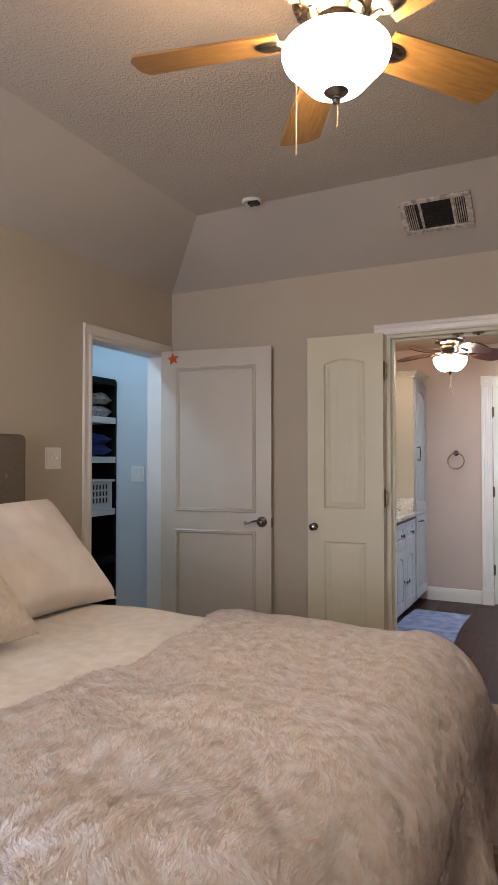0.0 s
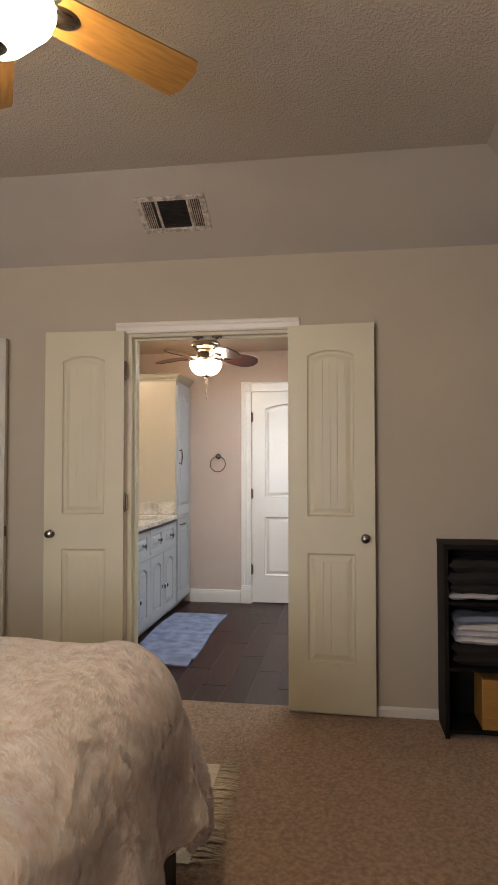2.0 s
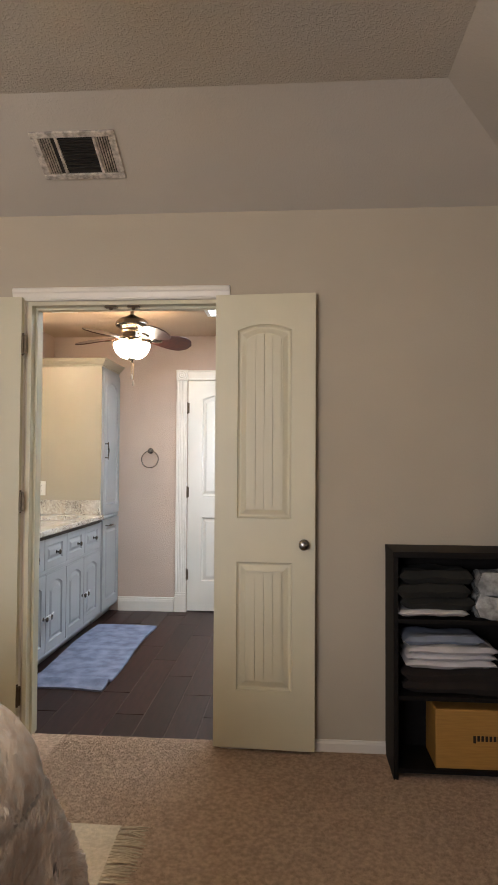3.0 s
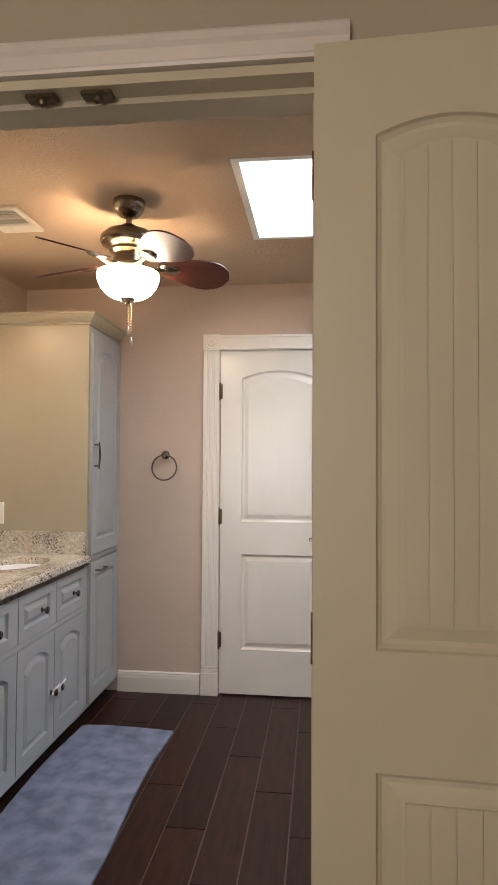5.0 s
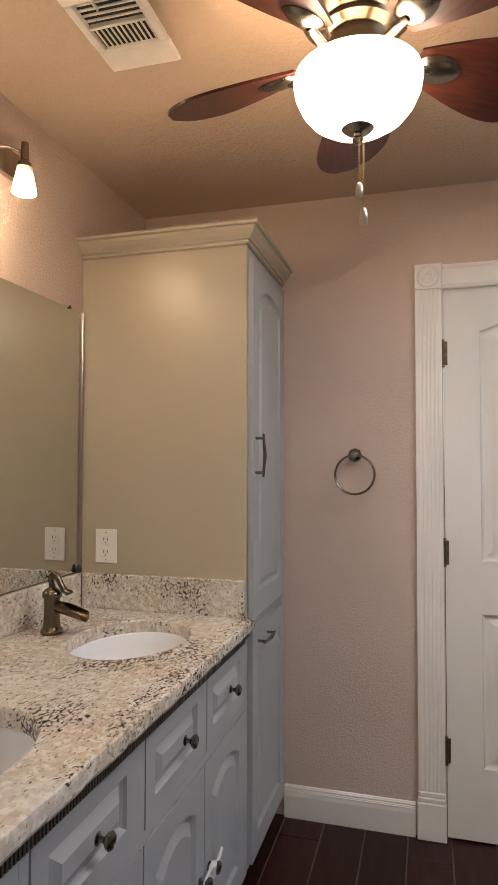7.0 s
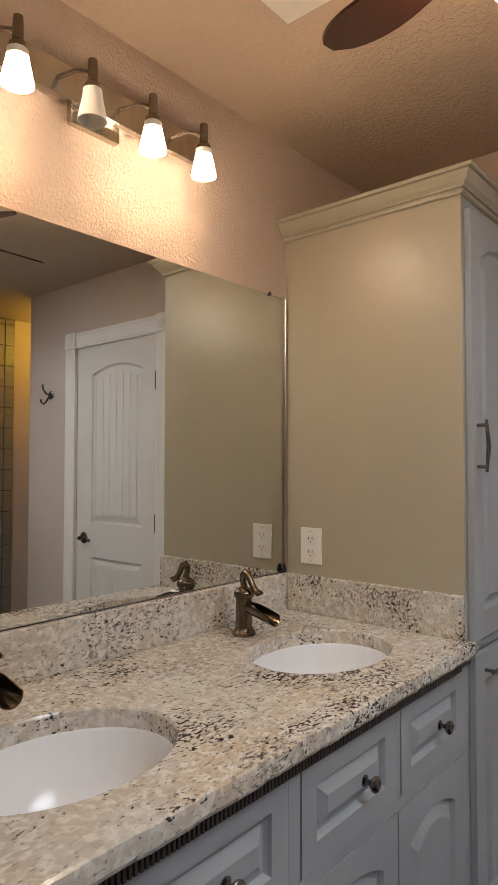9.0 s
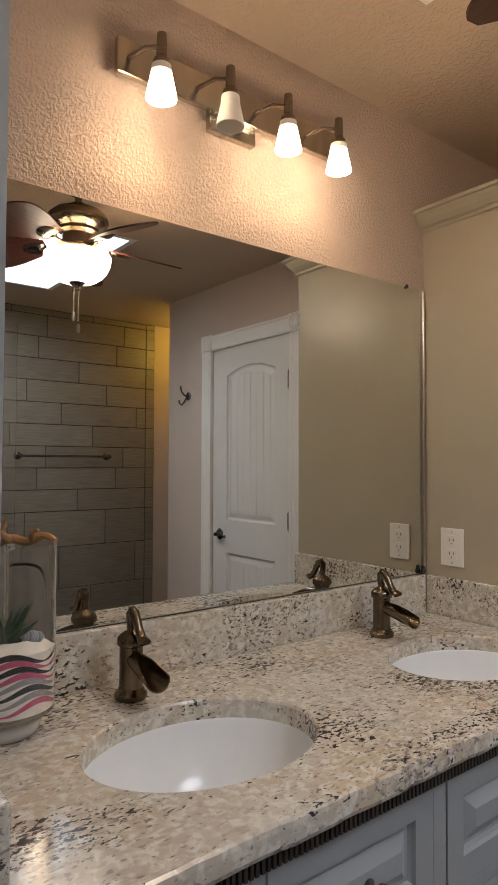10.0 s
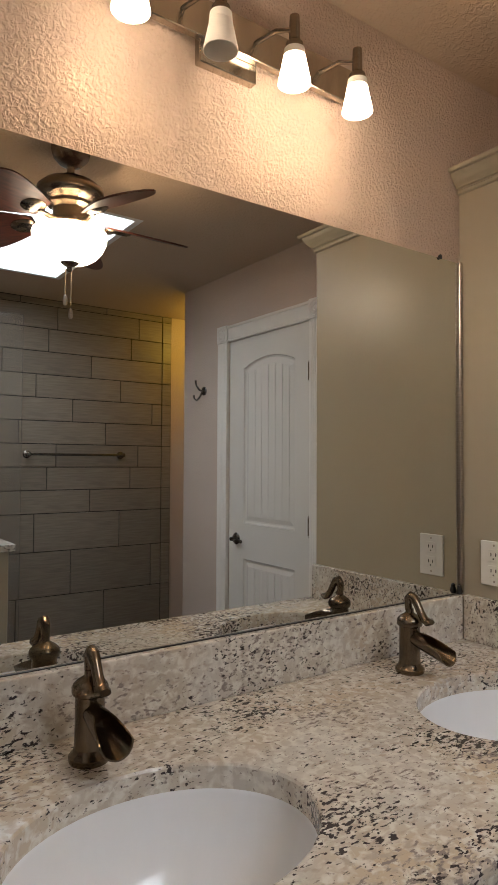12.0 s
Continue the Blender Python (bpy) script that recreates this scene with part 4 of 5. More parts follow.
# ---- ceiling fans ----
def oval_blade(r0, r1, wmax, thick, pointed):
    """A blade along +x: broad oval for the bath fan, a near-rectangle for the bedroom's."""
    pts = []
    n = 22
    for s in (1, -1):
        for i in range(n + 1):
            f = i / n if s == 1 else 1 - i / n
            x = r0 + (r1 - r0) * f
            if pointed:
                w = wmax * (0.34 + 0.66 * math.sin(min(1.0, f * 1.25) * math.pi / 2)) * math.sqrt(max(0.0, 1 - max(0.0, (f - 0.55) / 0.45) ** 2.4))
            else:
                w = wmax * (0.80 + 0.20 * f) * (1 if f < 0.94 else math.sqrt(max(0.0, 1 - ((f - 0.94) / 0.06) ** 2 * 0.75)))
            pts.append((x, s * w / 2))
    out = []
    for p in pts:
        if not out or (Vector(p) - Vector(out[-1])).length > 1e-5:
            out.append(p)
    if (Vector(out[0]) - Vector(out[-1])).length < 1e-5:
        out.pop()
    bm = bmesh.new()
    a = [bm.verts.new((x, y, -thick / 2)) for x, y in out]
    b = [bm.verts.new((x, y, thick / 2)) for x, y in out]
    bm.faces.new(a), bm.faces.new(b)
    k = len(out)
    for i in range(k):
        bm.faces.new((a[i], a[(i + 1) % k], b[(i + 1) % k], b[i]))
    return bm


def chain(parent, x, y, z0, z1, fob=None):
    bm = bmesh.new()
    n = int((z0 - z1) / 0.0065)
    for i in range(n):
        lathe([(0, -0.0034), (0.0034, 0), (0, 0.0034)], 6, Matrix.Translation((x, y, z0 - i * 0.0065)), bm)
    c = part("pull_chain", bm, BEADCH, parent, "beaded pull chain", True)
    if fob:
        part("fob", lathe([(0, 0), (0.005, -0.003), (0.008, -0.014), (0.008, -0.030), (0.004, -0.036), (0, -0.037)], 12), NICKEL, c, "small pull fob", True, Matrix.Translation((x, y, z1)))


def fan(name, label, x, y, zc, zb, bowl_r, bowl_prof, blade, blade_mat, angles, blade_z, pitch, bowl_mat, chains, rod):
    f = thing(name, label, "ceiling fan", pose(x, y, 0))
    T = Matrix.Translation
    part("canopy", lathe([(0.066, zc), (0.068, zc - 0.012), (0.060, zc - 0.040), (0.040, zc - 0.062), (0.020, zc - 0.068), (0, zc - 0.068)], 32), FANM, f, "", True)
    part("down_rod", tube([(0, 0, zc - 0.06), (0, 0, rod)], 0.013, 14), FANM, f, "", True)
    zt = rod
    part("motor_housing", lathe([(0.0, zt + 0.004), (0.028, zt), (0.045, zt - 0.012), (0.090, zt - 0.030), (0.112, zt - 0.050), (0.116, zt - 0.070), (0.110, zt - 0.082), (0.092, zt - 0.092), (0.078, zt - 0.100), (0.078, zt - 0.112), (0.060, zt - 0.122), (0.064, blade_z - 0.012), (0.0, blade_z - 0.014)], 40), FANM, f, "brushed nickel motor housing", True)
    zr = min(bowl_prof[0][1], blade_z - 0.024)
    part("fitter", lathe([(0.0, blade_z - 0.012), (0.062, blade_z - 0.012), (0.066, blade_z - 0.020), (0.036, blade_z - 0.023), (0.034, zr - 0.004), (0.0, zr - 0.004)], 36), FANM, f, "", True)
    part("bowl", lathe(bowl_prof, 48), bowl_mat, f, "glowing frosted glass bowl", True, T((0, 0, 0)))
    part("bowl_inside", lathe([(max(0.0, r - 0.004), h + 0.004) for r, h in bowl_prof[1:]], 48), LINER, f, "", True)
    z = bowl_prof[-1][1]
    part("finial", lathe([(0.0, z + 0.012), (0.036, z + 0.012), (0.035, z + 0.004), (0.022, z - 0.006), (0.010, z - 0.010), (0.009, z - 0.014), (0.012, z - 0.020), (0.008, z - 0.027), (0, z - 0.029)], 24), PEWTER if name == "bedroom_ceiling_fan" else FANM, f, "", True)
    if name == "bedroom_ceiling_fan":
        for i in range(20):
            ra = 2 * math.pi * i / 20
            part("housing_vent", bx(-0.009, 0.009, -0.006, 0.006, -0.0035, 0.0035, 0.003, 2), BRONZE, f, "", True, T((0.101 * math.cos(ra), 0.101 * math.sin(ra), zt - 0.089)) @ Matrix.Rotation(ra, 4, "Z") @ Matrix.Rotation(radians(-28), 4, "Y"))
    base = blade()
    me = None
    for a in angles:
        R = Matrix.Rotation(radians(a), 4, "Z")
        if me is None:
            ob = part("blade", base, blade_mat, f, "")
            me = ob.data
        else:
            ob = new("blade", me)
            ob.parent = f
        tilt = Matrix.Rotation(radians(4 if name == "bath_ceiling_fan" else 1), 4, "Y") @ Matrix.Rotation(radians(pitch), 4, "X")
        ob.matrix_basis = T((0, 0, blade_z)) @ R @ tilt
        bm = tube([(0.070, 0, -0.020), (0.105, 0, -0.022), (0.150, 0, -0.010)], [0.012, 0.010, 0.009], 10)
        lathe([(0, -0.016), (0.022, -0.014), (0.030, -0.009), (0.034, -0.005), (0.034, -0.003), (0, -0.003)], 20, T((0.170, 0, 0)) @ Matrix.Diagonal((1.45, 0.95, 1, 1)), bm)
        part("blade_iron", bm, FANM, f, "", True, T((0, 0, blade_z)) @ R @ tilt)
    for (cx, cy, z0, z1, fob) in chains:
        chain(f, cx, cy, z0, z1, fob)
    return f


bed_prof = [(0.124, 2.450), (0.134, 2.447), (0.141, 2.440), (0.143, 2.430), (0.137, 2.412), (0.114, 2.388), (0.098, 2.370), (0.075, 2.345), (0.045, 2.331), (0.0, 2.327)]
fan("bedroom_ceiling_fan", "brushed nickel ceiling fan with honey wood blades and lit bowl", -0.527, 1.572, 2.801, (2.28, 2.43), 0.143, bed_prof, lambda: oval_blade(0.15, 0.562, 0.148, 0.006, False), MAPLE, [50 + 72 * i for i in range(5)], 2.485, -14, BOWL,
    [(-0.061, -0.131, 2.37, 2.112, False), (0.002, 0.0, 2.297, 2.231, False)], 2.640)
bath_prof = [(0.118, 2.160), (0.124, 2.158), (0.127, 2.148), (0.124, 2.125), (0.112, 2.098), (0.094, 2.076), (0.070, 2.060), (0.045, 2.052), (0.0, 2.049)]
fan("bath_ceiling_fan", "nickel ceiling fan with dark mahogany oval blades and lit bowl", -0.797, 5.119, 2.458, (2.04, 2.208), 0.128, bath_prof, lambda: oval_blade(0.125, 0.435, 0.200, 0.006, True), MAHOG, [26 + 72 * i for i in range(5)], 2.206, -20, BOWLB,
    [(0.004, -0.012, 2.026, 1.940, True), (0.010, 0.010, 2.026, 1.897, True)], 2.357)


# ---- vents and small wall fittings ----
def ceiling_vent():
    v = thing("ceiling_vent", "white metal ceiling vent with louvres", "air vent", pose(-1.380, 5.246, 2.458))
    w, h = 0.098, 0.140
    bm = bx(-w, w, -h, -h + 0.030, -0.014, 0, 0.003)
    box(bm, -w, w, h - 0.085, h, -0.014, 0, 0.003)
    box(bm, -w, -w + 0.024, -h + 0.03, h - 0.085, -0.014, 0, 0.003)
    box(bm, w - 0.024, w, -h + 0.03, h - 0.085, -0.014, 0, 0.003)
    box(bm, -w + 0.024, w - 0.024, -0.030, -0.022, -0.013, 0)
    part("frame", bm, VENTM, v)
    part("backing", bx(-w + 0.02, w - 0.02, -h + 0.025, h - 0.08, -0.002, -0.0005), SLOT, v, "dark duct opening")
    for i in range(4):
        y = -h + 0.038 + i * 0.018
        part("louvre", bx(-w + 0.024, w - 0.024, y, y + 0.005, -0.007, -0.003), VENTM, v)
    for i in range(11):
        x = -w + 0.030 + i * 0.0134
        part("louvre", bx(x, x + 0.0035, -0.022, h - 0.085, -0.007, -0.003), VENTM, v)
    part("lever", bx(-0.02, -0.016, -h + 0.01, -h + 0.05, -0.022, -0.014), VENTM, v)


ceiling_vent()


def slope_vent():
    a = math.degrees(math.atan2(2.801 - 2.521, 3.724 - 3.177))
    v = thing("return_vent", "worn white louvred vent on the sloping ceiling", "air vent", pose(-0.598, 3.430, 2.521 + (3.724 - 3.430) * math.tan(radians(a)), -a, 0, 0))
    w, h = 0.185, 0.118
    bm = bx(-w, w, -h, -h + 0.028, -0.012, 0, 0.003)
    box(bm, -w, w, h - 0.028, h, -0.012, 0, 0.003)
    for x0, x1 in ((-w, -w + 0.032), (w - 0.032, w), (-0.083, -0.069), (0.083, 0.097)):
        box(bm, x0, x1, -h + 0.028, h - 0.028, -0.012, 0, 0.002)
    part("frame", bm, VENTOLD, v, "chipped white enamel frame")
    part("backing", bx(-w + 0.02, w - 0.02, -h + 0.02, h - 0.02, -0.002, -0.0005), SLOT, v, "dark duct opening")
    for i in range(5):
        for x0 in (-w + 0.036, 0.100):
            x = x0 + i * 0.0108
            part("louvre", bx(x, x + 0.004, -h + 0.028, h - 0.028, -0.011, -0.002), VENTOLD, v)
    for i in range(13):
        y = -h + 0.034 + i * 0.0125
        part("louvre", bx(-0.069, 0.083, y, y + 0.003, -0.010, -0.003), SLOT, v)


slope_vent()
smoke = thing("smoke_alarm_base", "white smoke alarm base with its cover missing", "smoke alarm", pose(-1.54, 3.125, 2.801))
part("ring", lathe([(0.0, 0), (0.052, 0), (0.054, -0.010), (0.046, -0.018), (0.040, -0.014), (0.0, -0.012)], 28), PLASTIC, smoke, "", True)
part("connector", bx(-0.012, 0.05, -0.030, 0.01, -0.034, -0.014, 0.004), BLACKP, smoke, "black wiring connector")

ringt = thing("towel_ring", "brushed nickel towel ring on the textured wall", "towel ring", pose(-0.945, 6.383, 1.425))
part("post", lathe([(0.026, 0), (0.028, 0.006), (0.022, 0.014), (0.013, 0.020), (0.012, 0.045), (0.015, 0.052), (0, 0.055)], 8), PEWTER, ringt, "", True, Matrix.Rotation(radians(90), 4, "X"))
part("ring", tube([(0.075 * math.sin(a) + 0.004, -0.040 - 0.010 * (1 - math.cos(a)), -0.075 + 0.075 * math.cos(a)) for a in (2 * math.pi * i / 40 for i in range(41))], 0.0045, 8, caps=False), PEWTER, ringt, "", True)

hook = thing("robe_hook", "dark metal double robe hook", "hook", pose(0.385, 6.383, 1.80))
part("rose", lathe([(0.026, 0), (0.027, 0.006), (0.018, 0.012), (0, 0.014)], 20), PEWTER, hook, "", True, Matrix.Rotation(radians(90), 4, "X"))
part("upper_prong", tube([(0, -0.01, 0), (0, -0.035, 0.004), (0, -0.058, 0.030), (0, -0.064, 0.062)], [0.007, 0.006, 0.005, 0.006], 10), PEWTER, hook, "", True)
part("lower_prong", tube([(0, -0.015, -0.006), (0, -0.035, -0.040), (0, -0.055, -0.060), (0, -0.072, -0.048), (0, -0.075, -0.030)], [0.006, 0.006, 0.005, 0.005, 0.006], 10), PEWTER, hook, "", True)

tb = thing("towel_bar", "dark metal towel bar on the tiled wall", "towel bar", pose(1.305, 0, 1.413))
part("bar", tube([(-0.055, 5.585, 0), (-0.055, 6.24, 0)], 0.008, 12), PEWTER, tb, "", True)
for y in (5.585, 6.24):
    part("bracket", lathe([(0.026, 0), (0.026, 0.008), (0.012, 0.014), (0.011, 0.055), (0.015, 0.062), (0, 0.068)], 16), PEWTER, tb, "", True, Matrix.Translation((0, y, 0)) @ Matrix.Rotation(radians(-90), 4, "Y"))

# granite-topped stand and the shower's glass panel
cart = thing("washstand", "granite-topped washstand with tan sides and a wooden lower shelf", "washstand", pose(0, 0, 0))
part("top", bx(0.160, 0.80, 4.62, 5.215, 0.940, 0.975, 0.004, 2), GRANITE, cart, "speckled granite top")
part("body", bx(0.185, 0.78, 4.64, 5.190, 0.290, 0.940, 0.003), PANEL, cart)
for x in (0.185, 0.74):
    for y in (4.64, 5.145):
        part("leg", bx(x, x + 0.04, y, y + 0.04, 0.0, 0.290, 0.003), CHERRY, cart)
part("shelf", bx(0.118, 0.82, 5.07, 5.205, 0.235, 0.270, 0.006, 2), CHERRY, cart, "orange-brown wooden shelf")
glass = thing("shower_glass_panel", "clear frameless shower glass panel", "glass panel", pose(0, 0, 0))
gp = part("pane", bx(0.83, 0.838, 4.2, 5.42, 0.0, 2.22), GLASS, glass)
gp.visible_shadow = False

# bath mat
bm = bmesh.new()
NX, NY = 40, 90
grid = []
for j in range(NY + 1):
    row = []
    for i in range(NX + 1):
        u, v = i / NX, j / NY
        x = -1.245 + 0.485 * u + 0.012 * math.sin(v * 7)
        y = 4.40 + 1.435 * v + 0.015 * math.sin(u * 4)
        fold = math.exp(-((v - 0.085) / 0.022) ** 2) * (0.25 + 0.75 * u)
        z = 0.013 + 0.022 * fold + 0.004 * noise.noise((x * 9, y * 9, 0)) + 0.002 * noise.noise((x * 60, y * 60, 3))
        row.append(bm.verts.new((x, y, z)))
    grid.append(row)
for j in range(NY):
    for i in range(NX):
        bm.faces.new((grid[j][i], grid[j][i + 1], grid[j + 1][i + 1], grid[j + 1][i]))
r = bmesh.ops.extrude_face_region(bm, geom=bm.faces[:])
for v in r["geom"]:
    if isinstance(v, bmesh.types.BMVert):
        v.co.z = max(0.0, v.co.z - 0.013)
tagged(link("bath_mat", bm, MATM, None, "", True), "plush blue-grey bath mat with a rucked end, on dark tile", "bath mat")

# vase
vase = thing("sand_vase", "footed glass vase with striped sand, succulent and driftwood", "vase", pose(-1.703, 4.507, CT))
part("foot", lathe([(0.0, 0), (0.044, 0), (0.051, 0.004), (0.056, 0.012), (0.057, 0.020), (0.053, 0.028), (0.045, 0.034), (0.044, 0.038), (0.050, 0.0395), (0, 0.0395)], 40), VFOOT, vase, "rounded thick grey glass foot", True)
part("glass", lathe([(0.0, 0.040), (0.076, 0.040), (0.080, 0.048), (0.080, 0.325), (0.0775, 0.325), (0.0775, 0.050), (0.0, 0.046)], 48), GLASS, vase, "clear glass cylinder", True).visible_shadow = False
part("sand", lathe([(0.0, 0.050), (0.0765, 0.050), (0.0765, 0.150), (0.050, 0.168), (0.020, 0.160), (0, 0.165)], 48), SAND, vase, "white sand", True)


def sand_wave(z, h, ph, material):
    bm = bmesh.new()
    n = 120
    lo, hi = [], []
    for i in range(n):
        a = 2 * math.pi * i / n
        m = (0.22 + 0.78 * abs(math.sin(a * 2 + ph * 0.5 + 0.8))) * h
        w = 0.0080 * math.sin(a * 4 + ph)
        lo.append(bm.verts.new((0.0769 * math.cos(a), 0.0769 * math.sin(a), z + w - m / 2)))
        hi.append(bm.verts.new((0.0769 * math.cos(a), 0.0769 * math.sin(a), z + w + m / 2)))
    for i in range(n):
        bm.faces.new((lo[i], lo[(i + 1) % n], hi[(i + 1) % n], hi[i]))
    part("sand_band", bm, material, vase)


for k, (z, mt) in enumerate(((0.064, PINK), (0.076, GREYS), (0.088, BLACKS), (0.100, GREYS), (0.1105, PINK), (0.121, BLACKS), (0.132, PINK), (0.142, BLACKS))):
    sand_wave(z, 0.0105, k * 0.35, mt)
bm = bmesh.new()
rng = random.Random(8)
for i in range(20):
    a, t = rng.uniform(0, 6.28), rng.uniform(0.45, 1.35)
    L = rng.uniform(0.050, 0.088)
    d = Vector((math.cos(a) * math.sin(t), math.sin(a) * math.sin(t), math.cos(t)))
    tube([Vector((0.01, -0.01, 0.16)), Vector((0.01, -0.01, 0.16)) + d * L * 0.5, Vector((0.01, -0.01, 0.165)) + d * L], [0.0065, 0.006, 0.0006], 6, bm)
part("succulent", bm, LEAFM, vase, "spiky dark green succulent", True)
part("shell", lathe([(0, -0.022), (0.009, -0.014), (0.011, 0), (0.008, 0.014), (0, 0.022)], 14), PEBBLE, vase, "striped blue shell", True, Matrix.Translation((0.040, 0.028, 0.172)) @ Matrix.Rotation(radians(80), 4, "X"))
bm = bmesh.new()
for bends, thick in (([(-0.065, -0.055, 0.290), (-0.030, -0.030, 0.318), (-0.004, 0.002, 0.333), (0.022, 0.024, 0.328), (0.044, 0.044, 0.340), (0.066, 0.058, 0.332)], 0.0095),
                     ([(-0.010, -0.006, 0.330), (0.006, -0.014, 0.348), (0.008, -0.008, 0.366)], 0.0070),
                     ([(0.0, 0.0, 0.332), (0.02, -0.03, 0.347), (0.034, -0.052, 0.339), (0.052, -0.066, 0.347)], 0.0075),
                     ([(0.030, 0.030, 0.332), (0.046, 0.024, 0.345), (0.058, 0.030, 0.352)], 0.0060)):
    line = eased(bends)
    tube(line, [thick * (1.05 - 0.5 * i / len(line)) * (1 + 0.35 * noise.noise((i * 0.55, thick * 900, 2.0))) for i in range(len(line))], 9, bm)
part("driftwood", bm, DRIFT, vase, "twisted driftwood stick", True)


# ---- bed ----
RX0, RX1, RY0, RY1 = -2.30, -0.455, 0.60, 2.16   # mattress top inset by the edge's rounding
RAD = 0.20


def drape(px, py, top, extra=0.0):
    """Where a point of a flat cloth comes to lie over the bed."""
    qx, qy = min(max(px, RX0), RX1), min(max(py, RY0), RY1)
    dx, dy = px - qx, py - qy
    d = math.hypot(dx, dy)
    rr = RAD + extra
    wob = 0.018 * noise.noise((px * 2.2, py * 2.2, 1.0)) + 0.008 * noise.noise((px * 6, py * 6, 2.0))
    if extra:
        wob += 0.005 * noise.noise((px * 11, py * 11, 4.0)) + 0.008 * noise.noise((px * 4.5, py * 4.5, 6.0))
    if d < 1e-6:
        return Vector((px, py, top + extra + wob))
    ux, uy = dx / d, dy / d
    a = d / rr
    if a < math.pi / 2:
        return Vector((qx + ux * rr * math.sin(a), qy + uy * rr * math.sin(a), top + extra - rr * (1 - math.cos(a)) + wob * math.cos(a)))
    drop = d - rr * math.pi / 2
    along = (py if abs(ux) > abs(uy) else px) * 9 + math.atan2(uy, ux) * 7
    fold = (0.045 * math.sin(along) + 0.022 * math.sin(along * 2.3 + 1.1)) * min(1.0, drop / 0.25) + 0.03 * noise.noise((px * 5, py * 5, 7.0))
    out = rr + 0.20 * drop + fold + wob
    return Vector((qx + ux * out, qy + uy * out, max(0.03, top + extra - rr - drop)))


TOP = 0.755
bed = thing("bed_base", "dark upholstered bed base", "bed", pose(0, 0, 0))
part("frame", bx(-2.33, -0.245, 0.55, 2.20, 0.03, 0.36, 0.01), BEDBASE, bed)
for x in (-2.2, -0.35):
    for y in (0.60, 2.15):
        part("leg", bx(x - 0.03, x + 0.03, y - 0.03, y + 0.03, 0.012, 0.05), BEDBASE, bed)
part("mattress", bx(-2.33, -0.36, 0.62, 2.11, 0.34, 0.70, 0.05, 3), SHEET, bed)
hb = thing("headboard", "grey-brown upholstered headboard with button tufts", "headboard", pose(0, 0, 0))
bm = bx(-2.448, -2.358, 0.44, 2.305, 0.012, 1.49, 0.028, 4)
part("panel", bm, HEADB, hb, "", True)
for j, z in enumerate((0.95, 1.12, 1.29, 1.40)):
    for i in range(8):
        y = 0.60 + i * 0.225 + (0.11 if j % 2 else 0)
        if y < 2.2:
            part("button", lathe([(0.011, 0), (0.010, 0.004), (0.006, 0.007), (0, 0.008)], 12), HEADB, hb, "", True, Matrix.Translation((-2.359, y, z)) @ Matrix.Rotation(radians(90), 4, "Y"))


def sheet_mesh(x_of, u0, u1, v0, v1, nu, nv, top, extra, rim=0.03):
    bm = bmesh.new()
    rows = []
    for j in range(nv + 1):
        v = v0 + (v1 - v0) * j / nv
        row = []
        for i in range(nu + 1):
            u = u0 + (u1 - u0) * i / nu
            px, py = x_of(u, v)
            row.append(bm.verts.new(drape(px, py, top, extra)))
        rows.append(row)
    for j in range(nv):
        for i in range(nu):
            bm.faces.new((rows[j][i], rows[j][i + 1], rows[j + 1][i + 1], rows[j + 1][i]))
    return bm


bm = sheet_mesh(lambda u, v: (u, v), -2.32, -0.06, -0.02, 2.70, 110, 120, TOP - 0.012, 0.0)
tagged(link("comforter", bm, SHEET, None, "", True), "cream sherpa comforter spread over the bed", "comforter")


def throw_xy(u, v):
    """u from the throw's head-side hem (0) to its foot-side hem (1), v along the bed's width."""
    hem = -1.16 - 0.01 * (v - 0.9) + 0.02 * math.sin(v * 5) + 0.012 * math.sin(v * 17)
    foot = 0.19 + 0.03 * math.sin(v * 7 + 1)
    return hem + (foot - hem) * u, v


throw = tagged(new("fur_throw"), "cream long-pile faux fur throw draped over the bed's foot", "throw blanket")
bm = sheet_mesh(throw_xy, 0, 1, 0.0, 2.66, 120, 200, TOP, 0.018)
part("cloth", bm, FUR, throw, "", True)
hem = [drape(*throw_xy(0.0, 0.02 + 2.62 * i / 160), TOP, 0.018) - Vector((0.002, 0, 0.006 - 0.004 * noise.noise((i * 0.3, 0, 0)))) for i in range(161)]
part("hem", tube(hem, [0.011 + 0.003 * noise.noise((i * 0.21, 5, 0)) for i in range(161)], 10), FUR, throw, "soft rolled hem", True)
rs = np.random.RandomState(3)
CLUMPS, STRANDS = 80000, 6
uu, vv = rs.rand(CLUMPS), rs.rand(CLUMPS) * 2.66
rnd = rs.rand(CLUMPS, STRANDS, 6)
verts, faces, norms = [], [], []
